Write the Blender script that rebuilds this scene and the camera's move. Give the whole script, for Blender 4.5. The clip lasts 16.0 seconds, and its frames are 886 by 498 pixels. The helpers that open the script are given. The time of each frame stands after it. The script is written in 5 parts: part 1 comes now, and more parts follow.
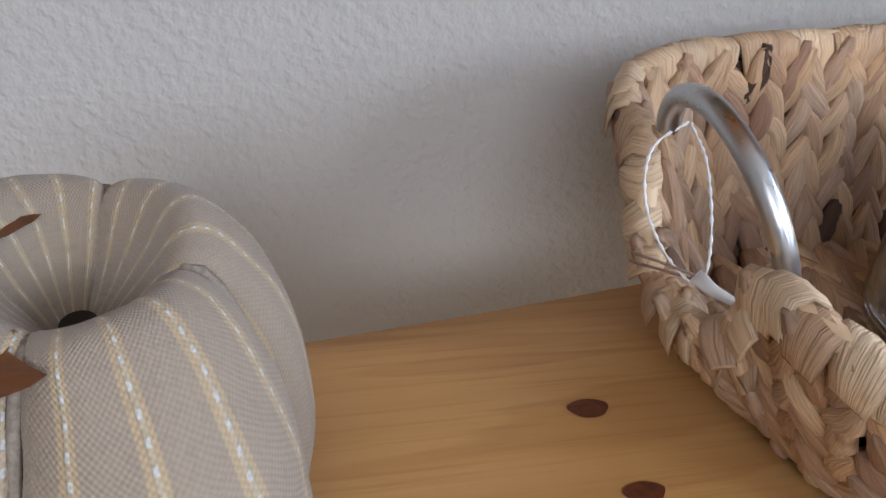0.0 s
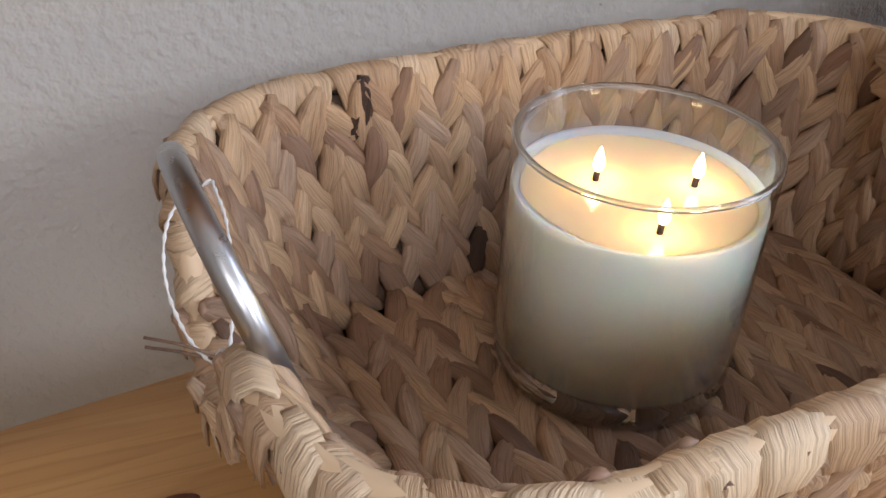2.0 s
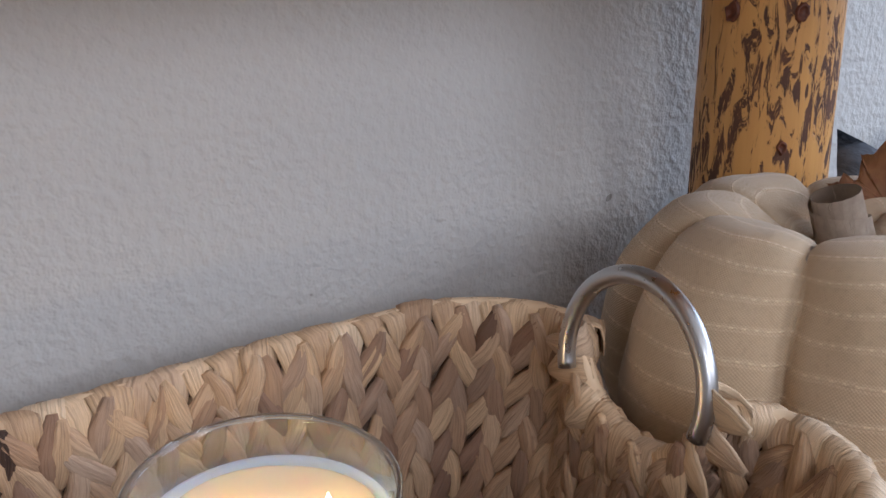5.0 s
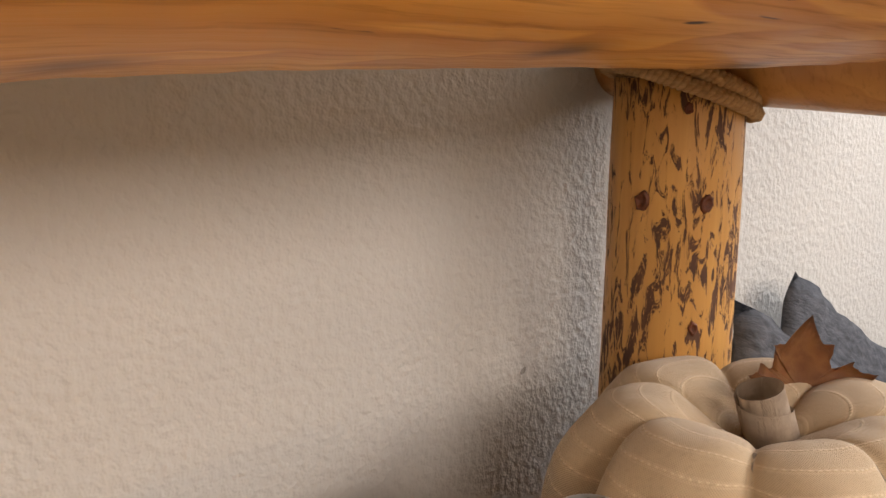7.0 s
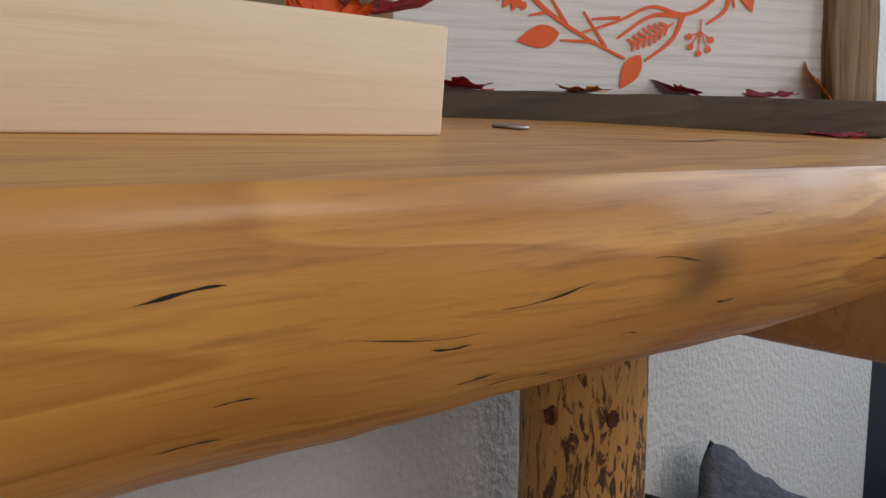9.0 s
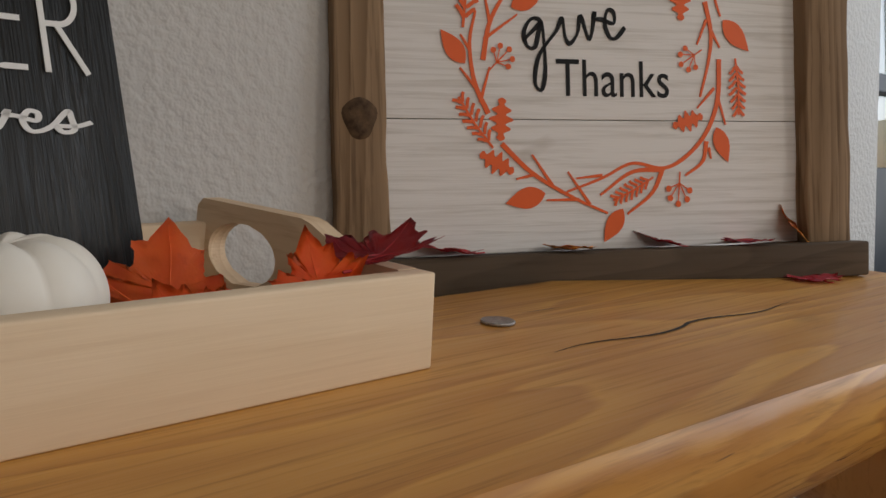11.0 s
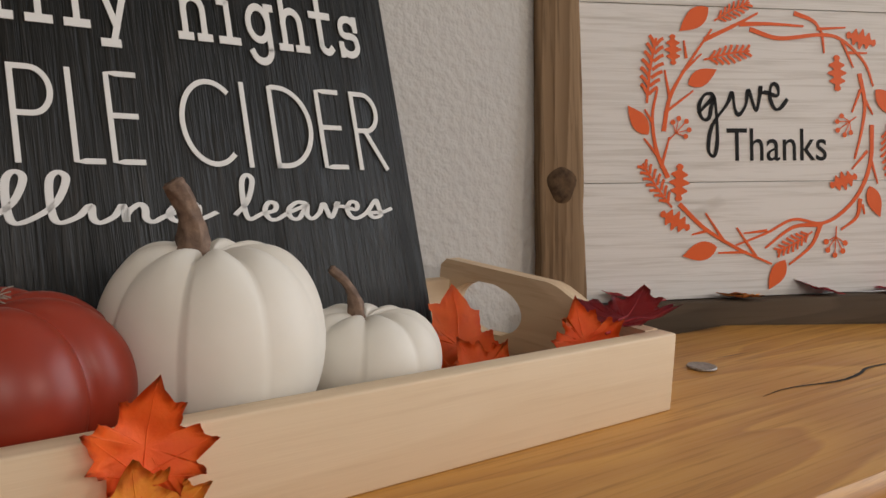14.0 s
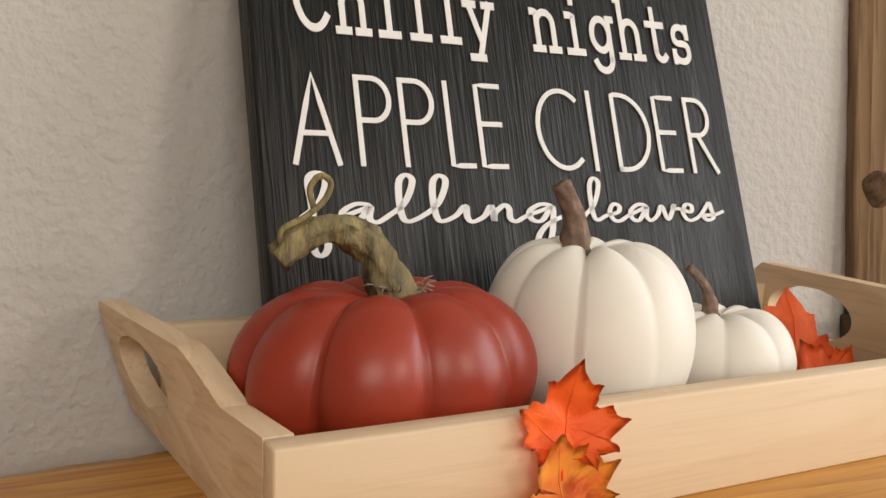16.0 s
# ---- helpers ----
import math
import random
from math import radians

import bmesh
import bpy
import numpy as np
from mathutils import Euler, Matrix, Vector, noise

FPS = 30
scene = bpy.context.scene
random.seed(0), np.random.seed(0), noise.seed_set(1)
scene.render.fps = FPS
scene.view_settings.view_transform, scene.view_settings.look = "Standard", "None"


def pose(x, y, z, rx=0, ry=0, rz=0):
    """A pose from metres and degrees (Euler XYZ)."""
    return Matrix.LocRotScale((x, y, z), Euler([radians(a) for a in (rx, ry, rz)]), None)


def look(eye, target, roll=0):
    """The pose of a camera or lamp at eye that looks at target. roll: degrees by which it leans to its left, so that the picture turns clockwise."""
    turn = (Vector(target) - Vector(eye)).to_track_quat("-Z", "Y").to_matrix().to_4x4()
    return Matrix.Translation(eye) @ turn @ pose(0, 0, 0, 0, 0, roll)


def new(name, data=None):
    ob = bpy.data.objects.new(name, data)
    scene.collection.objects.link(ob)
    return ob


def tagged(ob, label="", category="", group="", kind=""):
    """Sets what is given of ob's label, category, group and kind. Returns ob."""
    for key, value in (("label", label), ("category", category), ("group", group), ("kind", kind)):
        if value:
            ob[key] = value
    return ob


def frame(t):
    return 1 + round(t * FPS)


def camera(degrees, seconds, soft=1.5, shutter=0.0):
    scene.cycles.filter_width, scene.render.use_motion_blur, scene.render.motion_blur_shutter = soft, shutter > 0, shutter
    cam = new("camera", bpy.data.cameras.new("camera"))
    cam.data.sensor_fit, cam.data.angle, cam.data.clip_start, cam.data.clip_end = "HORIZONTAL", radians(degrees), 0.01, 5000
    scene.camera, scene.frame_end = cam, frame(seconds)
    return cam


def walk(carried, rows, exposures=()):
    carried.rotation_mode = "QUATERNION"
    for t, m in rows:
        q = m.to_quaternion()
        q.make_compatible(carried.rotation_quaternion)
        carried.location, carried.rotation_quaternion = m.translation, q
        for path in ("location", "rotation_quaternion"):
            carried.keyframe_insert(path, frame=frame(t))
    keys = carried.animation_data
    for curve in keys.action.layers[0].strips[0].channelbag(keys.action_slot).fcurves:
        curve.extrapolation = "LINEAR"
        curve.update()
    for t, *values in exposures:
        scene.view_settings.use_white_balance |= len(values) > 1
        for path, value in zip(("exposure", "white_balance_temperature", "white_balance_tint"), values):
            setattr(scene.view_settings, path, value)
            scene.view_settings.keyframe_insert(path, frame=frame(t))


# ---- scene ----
cam = camera(51.8, 16.0)
PATH = [
    (0, (-0.3573, -0.5037, 0.7762), (0.3114, 1.8381, -0.7406), 5.4),
    (0.5, (-0.3286, -0.508, 0.7805), (0.4305, 1.8281, -0.7018), 5.1),
    (1, (-0.2942, -0.5051, 0.7805), (0.5352, 1.8224, -0.6774), 4.3),
    (1.5, (-0.2554, -0.5022, 0.7805), (0.6959, 1.7879, -0.6645), 3.6),
    (2, (-0.221, -0.5008, 0.779), (0.8437, 1.7463, -0.653), 3.1),
    (2.5, (-0.1937, -0.5008, 0.7805), (0.9514, 1.7162, -0.6358), 2.6),
    (3, (-0.1708, -0.5051, 0.7876), (1.0288, 1.6961, -0.6114), 1.8),
    (3.5, (-0.1421, -0.5108, 0.7962), (1.125, 1.7233, -0.4852), 1.0),
    (4, (-0.1191, -0.5151, 0.8077), (1.2082, 1.7664, -0.3201), 0.6),
    (4.5, (-0.1047, -0.5252, 0.8206), (1.2814, 1.7908, -0.1551), 0.2),
    (4.7, (-0.1004, -0.5295, 0.8249), (1.2986, 1.7994, -0.0949), -0.2),
    (6.8, (-0.1363, -0.4692, 0.8909), (1.7219, 1.6301, 0.2754), 0.6),
    (7, (-0.1334, -0.4707, 0.8967), (1.7463, 1.6172, 0.3127), 0.5),
    (7.5, (-0.1291, -0.475, 0.9125), (1.8109, 1.5813, 0.416), 0.5),
    (8, (-0.1263, -0.4764, 0.944), (1.8697, 1.5368, 0.492), 0.3),
    (8.5, (-0.1205, -0.4807, 0.9713), (1.8884, 1.5268, 0.5623), 0.6),
    (9, (-0.1134, -0.4807, 1.0014), (1.9199, 1.5124, 0.6398), 0.6),
    (9.5, (-0.1062, -0.4864, 1.0244), (1.9386, 1.4995, 0.6944), 0.6),
    (10, (-0.1062, -0.4907, 1.0488), (1.9544, 1.4895, 0.779), 0.3),
    (10.2, (-0.1076, -0.4936, 1.056), (1.9501, 1.4923, 0.8135), -0.1),
    (12.3, (-0.1837, -0.5137, 1.1234), (1.8137, 1.5339, 0.8938), -0.8),
    (12.5, (-0.1923, -0.5137, 1.1248), (1.798, 1.5411, 0.8967), -0.8),
    (13, (-0.2167, -0.5151, 1.1291), (1.7291, 1.5827, 0.9153), -0.9),
    (13.5, (-0.2396, -0.5166, 1.1263), (1.6602, 1.6258, 0.9254), -0.8),
    (14, (-0.2655, -0.5166, 1.1263), (1.5885, 1.666, 0.9297), -0.7),
    (14.5, (-0.2884, -0.5123, 1.1263), (1.4694, 1.7477, 0.9397), -0.6),
    (15, (-0.3099, -0.508, 1.1248), (1.2785, 1.8755, 0.9512), -0.7),
    (15.5, (-0.3286, -0.4994, 1.1248), (1.1035, 1.9802, 0.9498), -0.6),
    (16, (-0.3386, -0.4979, 1.1248), (0.96, 2.0563, 0.957), -0.6),
]
EXPOSURES = [(0.0, 0.2, 5500, 10), (2.5, 0.0, 5950, 14), (4.7, -0.08, 5450, 13), (6.8, 0.3, 7500, 17), (7.5, 0.27, 7450, 16), (8.5, -0.35, 6600, 12), (9.5, -1.1, 6200, 12), (10.2, -1.2, 6500, 12), (12.5, -1.1, 6900, 15), (14.5, -0.6, 7000, 14), (16.0, -0.1, 7200, 13)]
walk(cam, [(t, look(eye, target, roll)) for t, eye, target, roll in PATH], exposures=EXPOSURES)

# ---- light ----
world = bpy.data.worlds.new("world")
scene.world = world
world.use_nodes = True
wn = world.node_tree
sky = wn.nodes.new("ShaderNodeTexSky")
sky.sky_type, sky.sun_disc = "NISHITA", False
sky.sun_elevation, sky.sun_rotation = radians(32), radians(110)
wn.links.new(sky.outputs[0], wn.nodes["Background"].inputs[0])
wn.nodes["Background"].inputs[1].default_value = 0.12
scene.view_settings.exposure = 0.0


def area(name, eye, target, sx, sy, watts, colour):
    lamp = bpy.data.lights.new(name, "AREA")
    lamp.shape, lamp.size, lamp.size_y, lamp.energy, lamp.color = "RECTANGLE", sx, sy, watts, colour
    ob = new(name, lamp)
    ob.matrix_world = look(eye, target)
    return ob


# daylight standing in the two window openings of the room
area("window_light_right", (1.72, -0.86, 1.52), (0.0, -0.80, 1.25), 1.6, 1.2, 30, (0.72, 0.86, 1.0))
area("window_light_front", (1.30, -2.90, 1.80), (0.0, 0.0, 0.75), 0.62, 0.72, 24, (1.0, 0.94, 0.86))
# unseen wide fill, added from the front left to soften the shadows
area("window_light_front_left", (-0.75, -2.90, 1.86), (-0.05, 0.0, 0.7), 1.3, 0.85, 29, (1.0, 0.95, 0.89))


# ---- materials ----
def mat(name, colour, rough=0.5, metal=0.0, spec=0.5):
    m = bpy.data.materials.new(name)
    m.use_nodes = True
    b = m.node_tree.nodes["Principled BSDF"]
    b.inputs["Base Color"].default_value = (*colour, 1)
    b.inputs["Roughness"].default_value = rough
    b.inputs["Metallic"].default_value = metal
    b.inputs["Specular IOR Level"].default_value = spec
    return m


class Nodes:
    """Short ways to wire a material."""

    def __init__(self, m):
        self.t, self.b = m.node_tree, m.node_tree.nodes["Principled BSDF"]
        self.coord = self.t.nodes.new("ShaderNodeTexCoord")

    def put(self, kind, **inputs):
        n = self.t.nodes.new(kind)
        for key, v in inputs.items():
            self.wire(v, n.inputs[key.replace("_", " ")])
        return n

    def wire(self, v, socket):
        if isinstance(v, bpy.types.NodeSocket):
            self.t.links.new(v, socket)
        else:
            socket.default_value = v

    def scaled(self, scale, where="Object", shift=(0, 0, 0)):
        n = self.put("ShaderNodeMapping", Scale=scale, Location=shift)
        self.t.links.new(self.coord.outputs[where], n.inputs["Vector"])
        return n.outputs[0]

    def noise(self, vector, scale, detail=3.0, rough=0.5, distort=0.0):
        n = self.put("ShaderNodeTexNoise", Vector=vector, Scale=scale, Detail=detail, Roughness=rough, Distortion=distort)
        return n.outputs["Fac"]

    def ramp(self, fac, *stops):
        n = self.put("ShaderNodeValToRGB", Fac=fac)
        e = n.color_ramp.elements
        while len(e) < len(stops):
            e.new(0.5)
        for k, (p, c) in enumerate(stops):
            e[k].position = p
            e[k].color = (*c, 1) if isinstance(c, tuple) else (c, c, c, 1)
        return n.outputs["Color"]

    def mix(self, fac, a, b, blend="MIX"):
        n = self.t.nodes.new("ShaderNodeMix")
        n.data_type, n.blend_type = "RGBA", blend
        for v, i in ((fac, 0), (a, 6), (b, 7)):
            if isinstance(v, tuple):
                v = (*v, 1)
            self.wire(v, n.inputs[i])
        return n.outputs[2]

    def sums(self, op, a, b=0.0):
        n = self.t.nodes.new("ShaderNodeMath")
        n.operation = op
        self.wire(a, n.inputs[0])
        self.wire(b, n.inputs[1])
        return n.outputs[0]

    def colour(self, v):
        self.wire(v, self.b.inputs["Base Color"])

    def rough(self, v):
        self.wire(v, self.b.inputs["Roughness"])

    def bump(self, height, strength=0.3, distance=0.002):
        n = self.put("ShaderNodeBump", Height=height, Strength=strength, Distance=distance)
        self.t.links.new(n.outputs[0], self.b.inputs["Normal"])

    def random(self, island=False):
        if island:
            return self.t.nodes.new("ShaderNodeNewGeometry").outputs["Random Per Island"]
        return self.t.nodes.new("ShaderNodeObjectInfo").outputs["Random"]


def plaster(name="wall_plaster", colour=(0.54, 0.525, 0.50)):
    m = mat(name, colour, 0.75, spec=0.25)
    n = Nodes(m)
    v = n.scaled((1, 1, 1))
    a = n.ramp(n.noise(v, 125, 2.0, 0.5, 0.0), (0.38, 0.0), (0.70, 1.0))
    c = n.noise(v, 46, 2.0)
    d = n.noise(v, 420, 2.0)
    tall = n.sums("ADD", n.sums("ADD", a, n.sums("MULTIPLY", c, 0.6)), n.sums("MULTIPLY", d, 0.12))
    n.bump(tall, 0.52, 0.0022)
    dark = tuple(0.93 * k for k in colour)
    speck = n.ramp(n.noise(v, 62, 1.0, 0.3), (0.175, 1.0), (0.19, 0.0))
    base = n.mix(n.noise(v, 7, 4.0), colour, dark)
    n.colour(n.mix(n.sums("MULTIPLY", speck, 0.6), base, (0.16, 0.14, 0.12)))
    return m


def timber(name, light, mid, dark, along=0, gloss=0.35, coat=0.0, ring=26.0, knots=True, streak=1.0, cracks=0.0):
    """Sawn or peeled pine: long grain, rings that wander, a few knots, fine pores."""
    m = mat(name, mid, gloss, spec=0.4)
    n = Nodes(m)
    stretch = [1.0, 1.0, 1.0]
    stretch[along] = 0.1
    v = n.scaled(tuple(stretch))
    wander = n.noise(v, 7, 3.0, 0.55, 0.6)
    rings = n.put("ShaderNodeMath")
    rings.operation = "FRACT"
    n.wire(n.sums("MULTIPLY", wander, ring * 0.45), rings.inputs[0])
    band = n.ramp(rings.outputs[0], (0.0, 0.0), (0.72, 0.75), (0.9, 1.0), (1.0, 0.0))
    fine = [1.0, 1.0, 1.0]
    fine[along] = 0.03
    grain = n.noise(n.scaled(tuple(fine)), 260, 3.0, 0.65)
    big = n.noise(n.scaled((1, 1, 1)), 6, 3.0)
    col = n.mix(n.sums("MULTIPLY", band, 0.55 * streak), light, mid)
    col = n.mix(n.ramp(big, (0.4, 0.0), (0.72, 0.55)), col, mid)
    col = n.mix(n.sums("MULTIPLY", n.ramp(grain, (0.52, 0.0), (0.75, 1.0)), 0.35 * streak), col, dark)
    if cracks:
        thin = [14.0, 14.0, 14.0]
        thin[along] = 1.6
        slit = n.noise(n.scaled(tuple(thin)), 4.4, 3.0, 0.6, 0.5)
        col = n.mix(n.ramp(slit, (0.262, cracks), (0.285, 0.0)), col, tuple(0.12 * k for k in dark))
    if knots:
        squash = [1.0, 1.0, 1.0]
        squash[along] = 0.6
        vo = n.put("ShaderNodeTexVoronoi", Vector=n.scaled(tuple(squash)), Scale=9.0)
        spot = n.ramp(vo.outputs["Distance"], (0.0, 1.0), (0.05, 0.9), (0.1, 0.35), (0.16, 0.0))
        col = n.mix(n.sums("MULTIPLY", spot, 0.85), col, tuple(0.45 * k for k in dark))
    n.colour(col)
    n.rough(n.ramp(grain, (0.3, gloss * 0.85), (0.8, min(1.0, gloss * 1.35))))
    n.bump(n.sums("ADD", grain, n.sums("MULTIPLY", band, 0.4)), 0.18, 0.0012)
    if coat:
        n.b.inputs["Coat Weight"].default_value = coat
        n.b.inputs["Coat Roughness"].default_value = 0.22
    return m


WALL = plaster()
CEIL = plaster("ceiling_paint", (0.75, 0.74, 0.72))
PINE = timber("varnished_pine", (0.66, 0.34, 0.075), (0.42, 0.17, 0.028), (0.15, 0.05, 0.012), 0, 0.45, 0.22, ring=30, streak=1.45, cracks=1.0)
PINE_Y = timber("varnished_cross_log", (0.52, 0.27, 0.09), (0.38, 0.17, 0.055), (0.14, 0.05, 0.015), 1, 0.42, 0.3, cracks=1.0)
PLANK = timber("plank_pine", (0.60, 0.34, 0.12), (0.46, 0.23, 0.07), (0.24, 0.10, 0.03), 0, 0.5, 0.2, knots=False)
RAW = timber("raw_pine", (0.76, 0.60, 0.42), (0.66, 0.49, 0.31), (0.46, 0.27, 0.14), 0, 0.62, 0.0, ring=18, knots=False, streak=0.6, cracks=0.3)
OLD = timber("weathered_wood", (0.34, 0.23, 0.14), (0.19, 0.12, 0.068), (0.035, 0.02, 0.013), 2, 0.8, 0.0, ring=44, knots=True, streak=1.8, cracks=0.8)
OLD_X = timber("weathered_wood_flat", (0.11, 0.08, 0.055), (0.065, 0.047, 0.032), (0.025, 0.018, 0.012), 0, 0.8, 0.0, ring=34, knots=False)
for w in (OLD, OLD_X):
    w.node_tree.nodes["Principled BSDF"].inputs["Specular IOR Level"].default_value = 0.15
FLOOR = timber("floor_wood", (0.60, 0.45, 0.29), (0.48, 0.34, 0.20), (0.26, 0.16, 0.08), 0, 0.4, knots=False)


def post_wood():
    """Peeled log with dark strips of inner bark left on it."""
    m = mat("peeled_log", (0.6, 0.32, 0.1), 0.5)
    n = Nodes(m)
    v = n.scaled((1, 1, 0.24))
    strip = n.noise(v, 130, 5.0, 0.7, 1.2)
    patch = n.noise(n.scaled((1, 1, 0.4)), 26, 3.0, 0.6)
    bark = n.ramp(n.sums("ADD", n.sums("MULTIPLY", strip, 0.72), n.sums("MULTIPLY", patch, 0.28)), (0.518, 0.0), (0.552, 1.0))
    grain = n.noise(n.scaled((1, 1, 0.04)), 150, 3.0, 0.6)
    wood = n.mix(grain, (0.66, 0.36, 0.10), (0.44, 0.20, 0.05))
    tone = n.mix(n.noise(n.scaled((1, 1, 0.5)), 90, 3.0), (0.16, 0.065, 0.03), (0.03, 0.014, 0.009))
    n.colour(n.mix(bark, wood, tone))
    n.bump(n.sums("SUBTRACT", n.sums("MULTIPLY", grain, 0.25), bark), 0.55, 0.0016)
    n.rough(n.mix(bark, (0.42, 0.42, 0.42), (0.75, 0.75, 0.75)))
    return m


POST = post_wood()


def reed(name, stain, run, *tones):
    m = mat(name, (0.45, 0.3, 0.17), 0.55, spec=0.35)
    n = Nodes(m)
    pick = n.random()
    isle = n.random(True)
    r = n.put("ShaderNodeMath")
    r.operation = "FRACT"
    n.wire(n.sums("ADD", pick, isle), r.inputs[0])
    col = n.ramp(r.outputs[0], *tones)
    along = n.put("ShaderNodeMapping", Vector=n.coord.outputs["UV"], Scale=run)
    apart = n.t.nodes.new("ShaderNodeVectorMath")
    apart.operation = "ADD"
    n.wire(along.outputs[0], apart.inputs[0])
    n.wire(n.put("ShaderNodeCombineXYZ", X=n.sums("MULTIPLY", r.outputs[0], 37.0), Y=n.sums("MULTIPLY", r.outputs[0], 91.0), Z=0.0).outputs[0], apart.inputs[1])
    fibre = n.noise(apart.outputs[0], 1.0, 3.0, 0.65)
    blot = n.noise(n.scaled((1, 1, 1)), 55, 3.0)
    col = n.mix(n.ramp(fibre, (0.44, 0.0), (0.70, 0.55)), col, (0.17, 0.095, 0.06))
    col = n.mix(n.ramp(blot, (0.62, 0.0), (0.78, stain)), col, (0.13, 0.05, 0.032))
    n.colour(col)
    n.rough(n.ramp(fibre, (0.3, 0.42), (0.7, 0.62)))
    n.bump(n.sums("ADD", fibre, n.sums("MULTIPLY", blot, 0.3)), 0.85, 0.0018)
    return m


REED = reed("dried_water_hyacinth", 0.7, (2.0, 24.0, 1.0), (0.0, (0.05, 0.03, 0.022)), (0.03, (0.30, 0.18, 0.12)), (0.25, (0.48, 0.31, 0.19)), (0.62, (0.68, 0.48, 0.29)), (0.82, (0.52, 0.37, 0.26)), (1.0, (0.33, 0.21, 0.14)))
REED_RIM = reed("pale_rim_stalk", 0.3, (1.6, 17.0, 1.0), (0.0, (0.46, 0.30, 0.18)), (0.4, (0.66, 0.48, 0.30)), (0.8, (0.76, 0.59, 0.40)), (1.0, (0.52, 0.37, 0.25)))
# dark brown in place of the shade between the woven strands
WEAVE_SHADE = mat("weave_gap_shade", (0.10, 0.06, 0.038), 0.9)
STEEL = mat("brushed_steel", (0.50, 0.50, 0.51), 0.3, 1.0)
nn = Nodes(STEEL)
nn.rough(nn.ramp(nn.noise(nn.scaled((1, 1, 1)), 180, 2.0), (0.3, 0.26), (0.7, 0.38)))
GLASS = bpy.data.materials.new("clear_glass")
GLASS.use_nodes = True
gt = GLASS.node_tree
gt.nodes.remove(gt.nodes["Principled BSDF"])
clear, shine, blend, edge = (gt.nodes.new("ShaderNode" + k) for k in ("BsdfTransparent", "BsdfGlossy", "MixShader", "LayerWeight"))
lift, part_of = gt.nodes.new("ShaderNodeMath"), gt.nodes.new("ShaderNodeMath")
lift.operation, part_of.operation = "POWER", "MULTIPLY_ADD"
lift.inputs[1].default_value, part_of.inputs[1].default_value, part_of.inputs[2].default_value = 2.2, 0.75, 0.05
clear.inputs[0].default_value, shine.inputs["Roughness"].default_value = (0.985, 0.99, 0.985, 1), 0.03
for a, b in ((edge.outputs["Facing"], lift.inputs[0]), (lift.outputs[0], part_of.inputs[0]), (part_of.outputs[0], blend.inputs[0]), (clear.outputs[0], blend.inputs[1]), (shine.outputs[0], blend.inputs[2]), (blend.outputs[0], gt.nodes["Material Output"].inputs[0])):
    gt.links.new(a, b)
THICK_GLASS = mat("thick_glass", (0.97, 0.98, 0.97), 0.03)
tb = THICK_GLASS.node_tree.nodes["Principled BSDF"]
tb.inputs["Transmission Weight"].default_value, tb.inputs["IOR"].default_value = 1.0, 1.48
WAX = mat("ivory_wax", (0.95, 0.88, 0.74), 0.4)
wb = WAX.node_tree.nodes["Principled BSDF"]
wb.inputs["Subsurface Weight"].default_value = 1.0
wb.inputs["Subsurface Radius"].default_value = (1.0, 0.6, 0.3)
wb.inputs["Subsurface Scale"].default_value = 0.055
MELT = mat("melted_wax", (0.84, 0.70, 0.48), 0.1)
mb = MELT.node_tree.nodes["Principled BSDF"]
mb.inputs["Subsurface Weight"].default_value = 0.8
mb.inputs["Subsurface Radius"].default_value = (1.0, 0.6, 0.25)
mb.inputs["Subsurface Scale"].default_value = 0.014
WICK = mat("burnt_wick", (0.03, 0.02, 0.02), 0.9)
FLAME = bpy.data.materials.new("candle_flame")
FLAME.use_nodes = True
ft = FLAME.node_tree
ft.nodes.remove(ft.nodes["Principled BSDF"])
fe = ft.nodes.new("ShaderNodeEmission")
fe.inputs[0].default_value, fe.inputs[1].default_value = (1.0, 0.72, 0.34, 1), 14.0
ft.links.new(fe.outputs[0], ft.nodes["Material Output"].inputs[0])


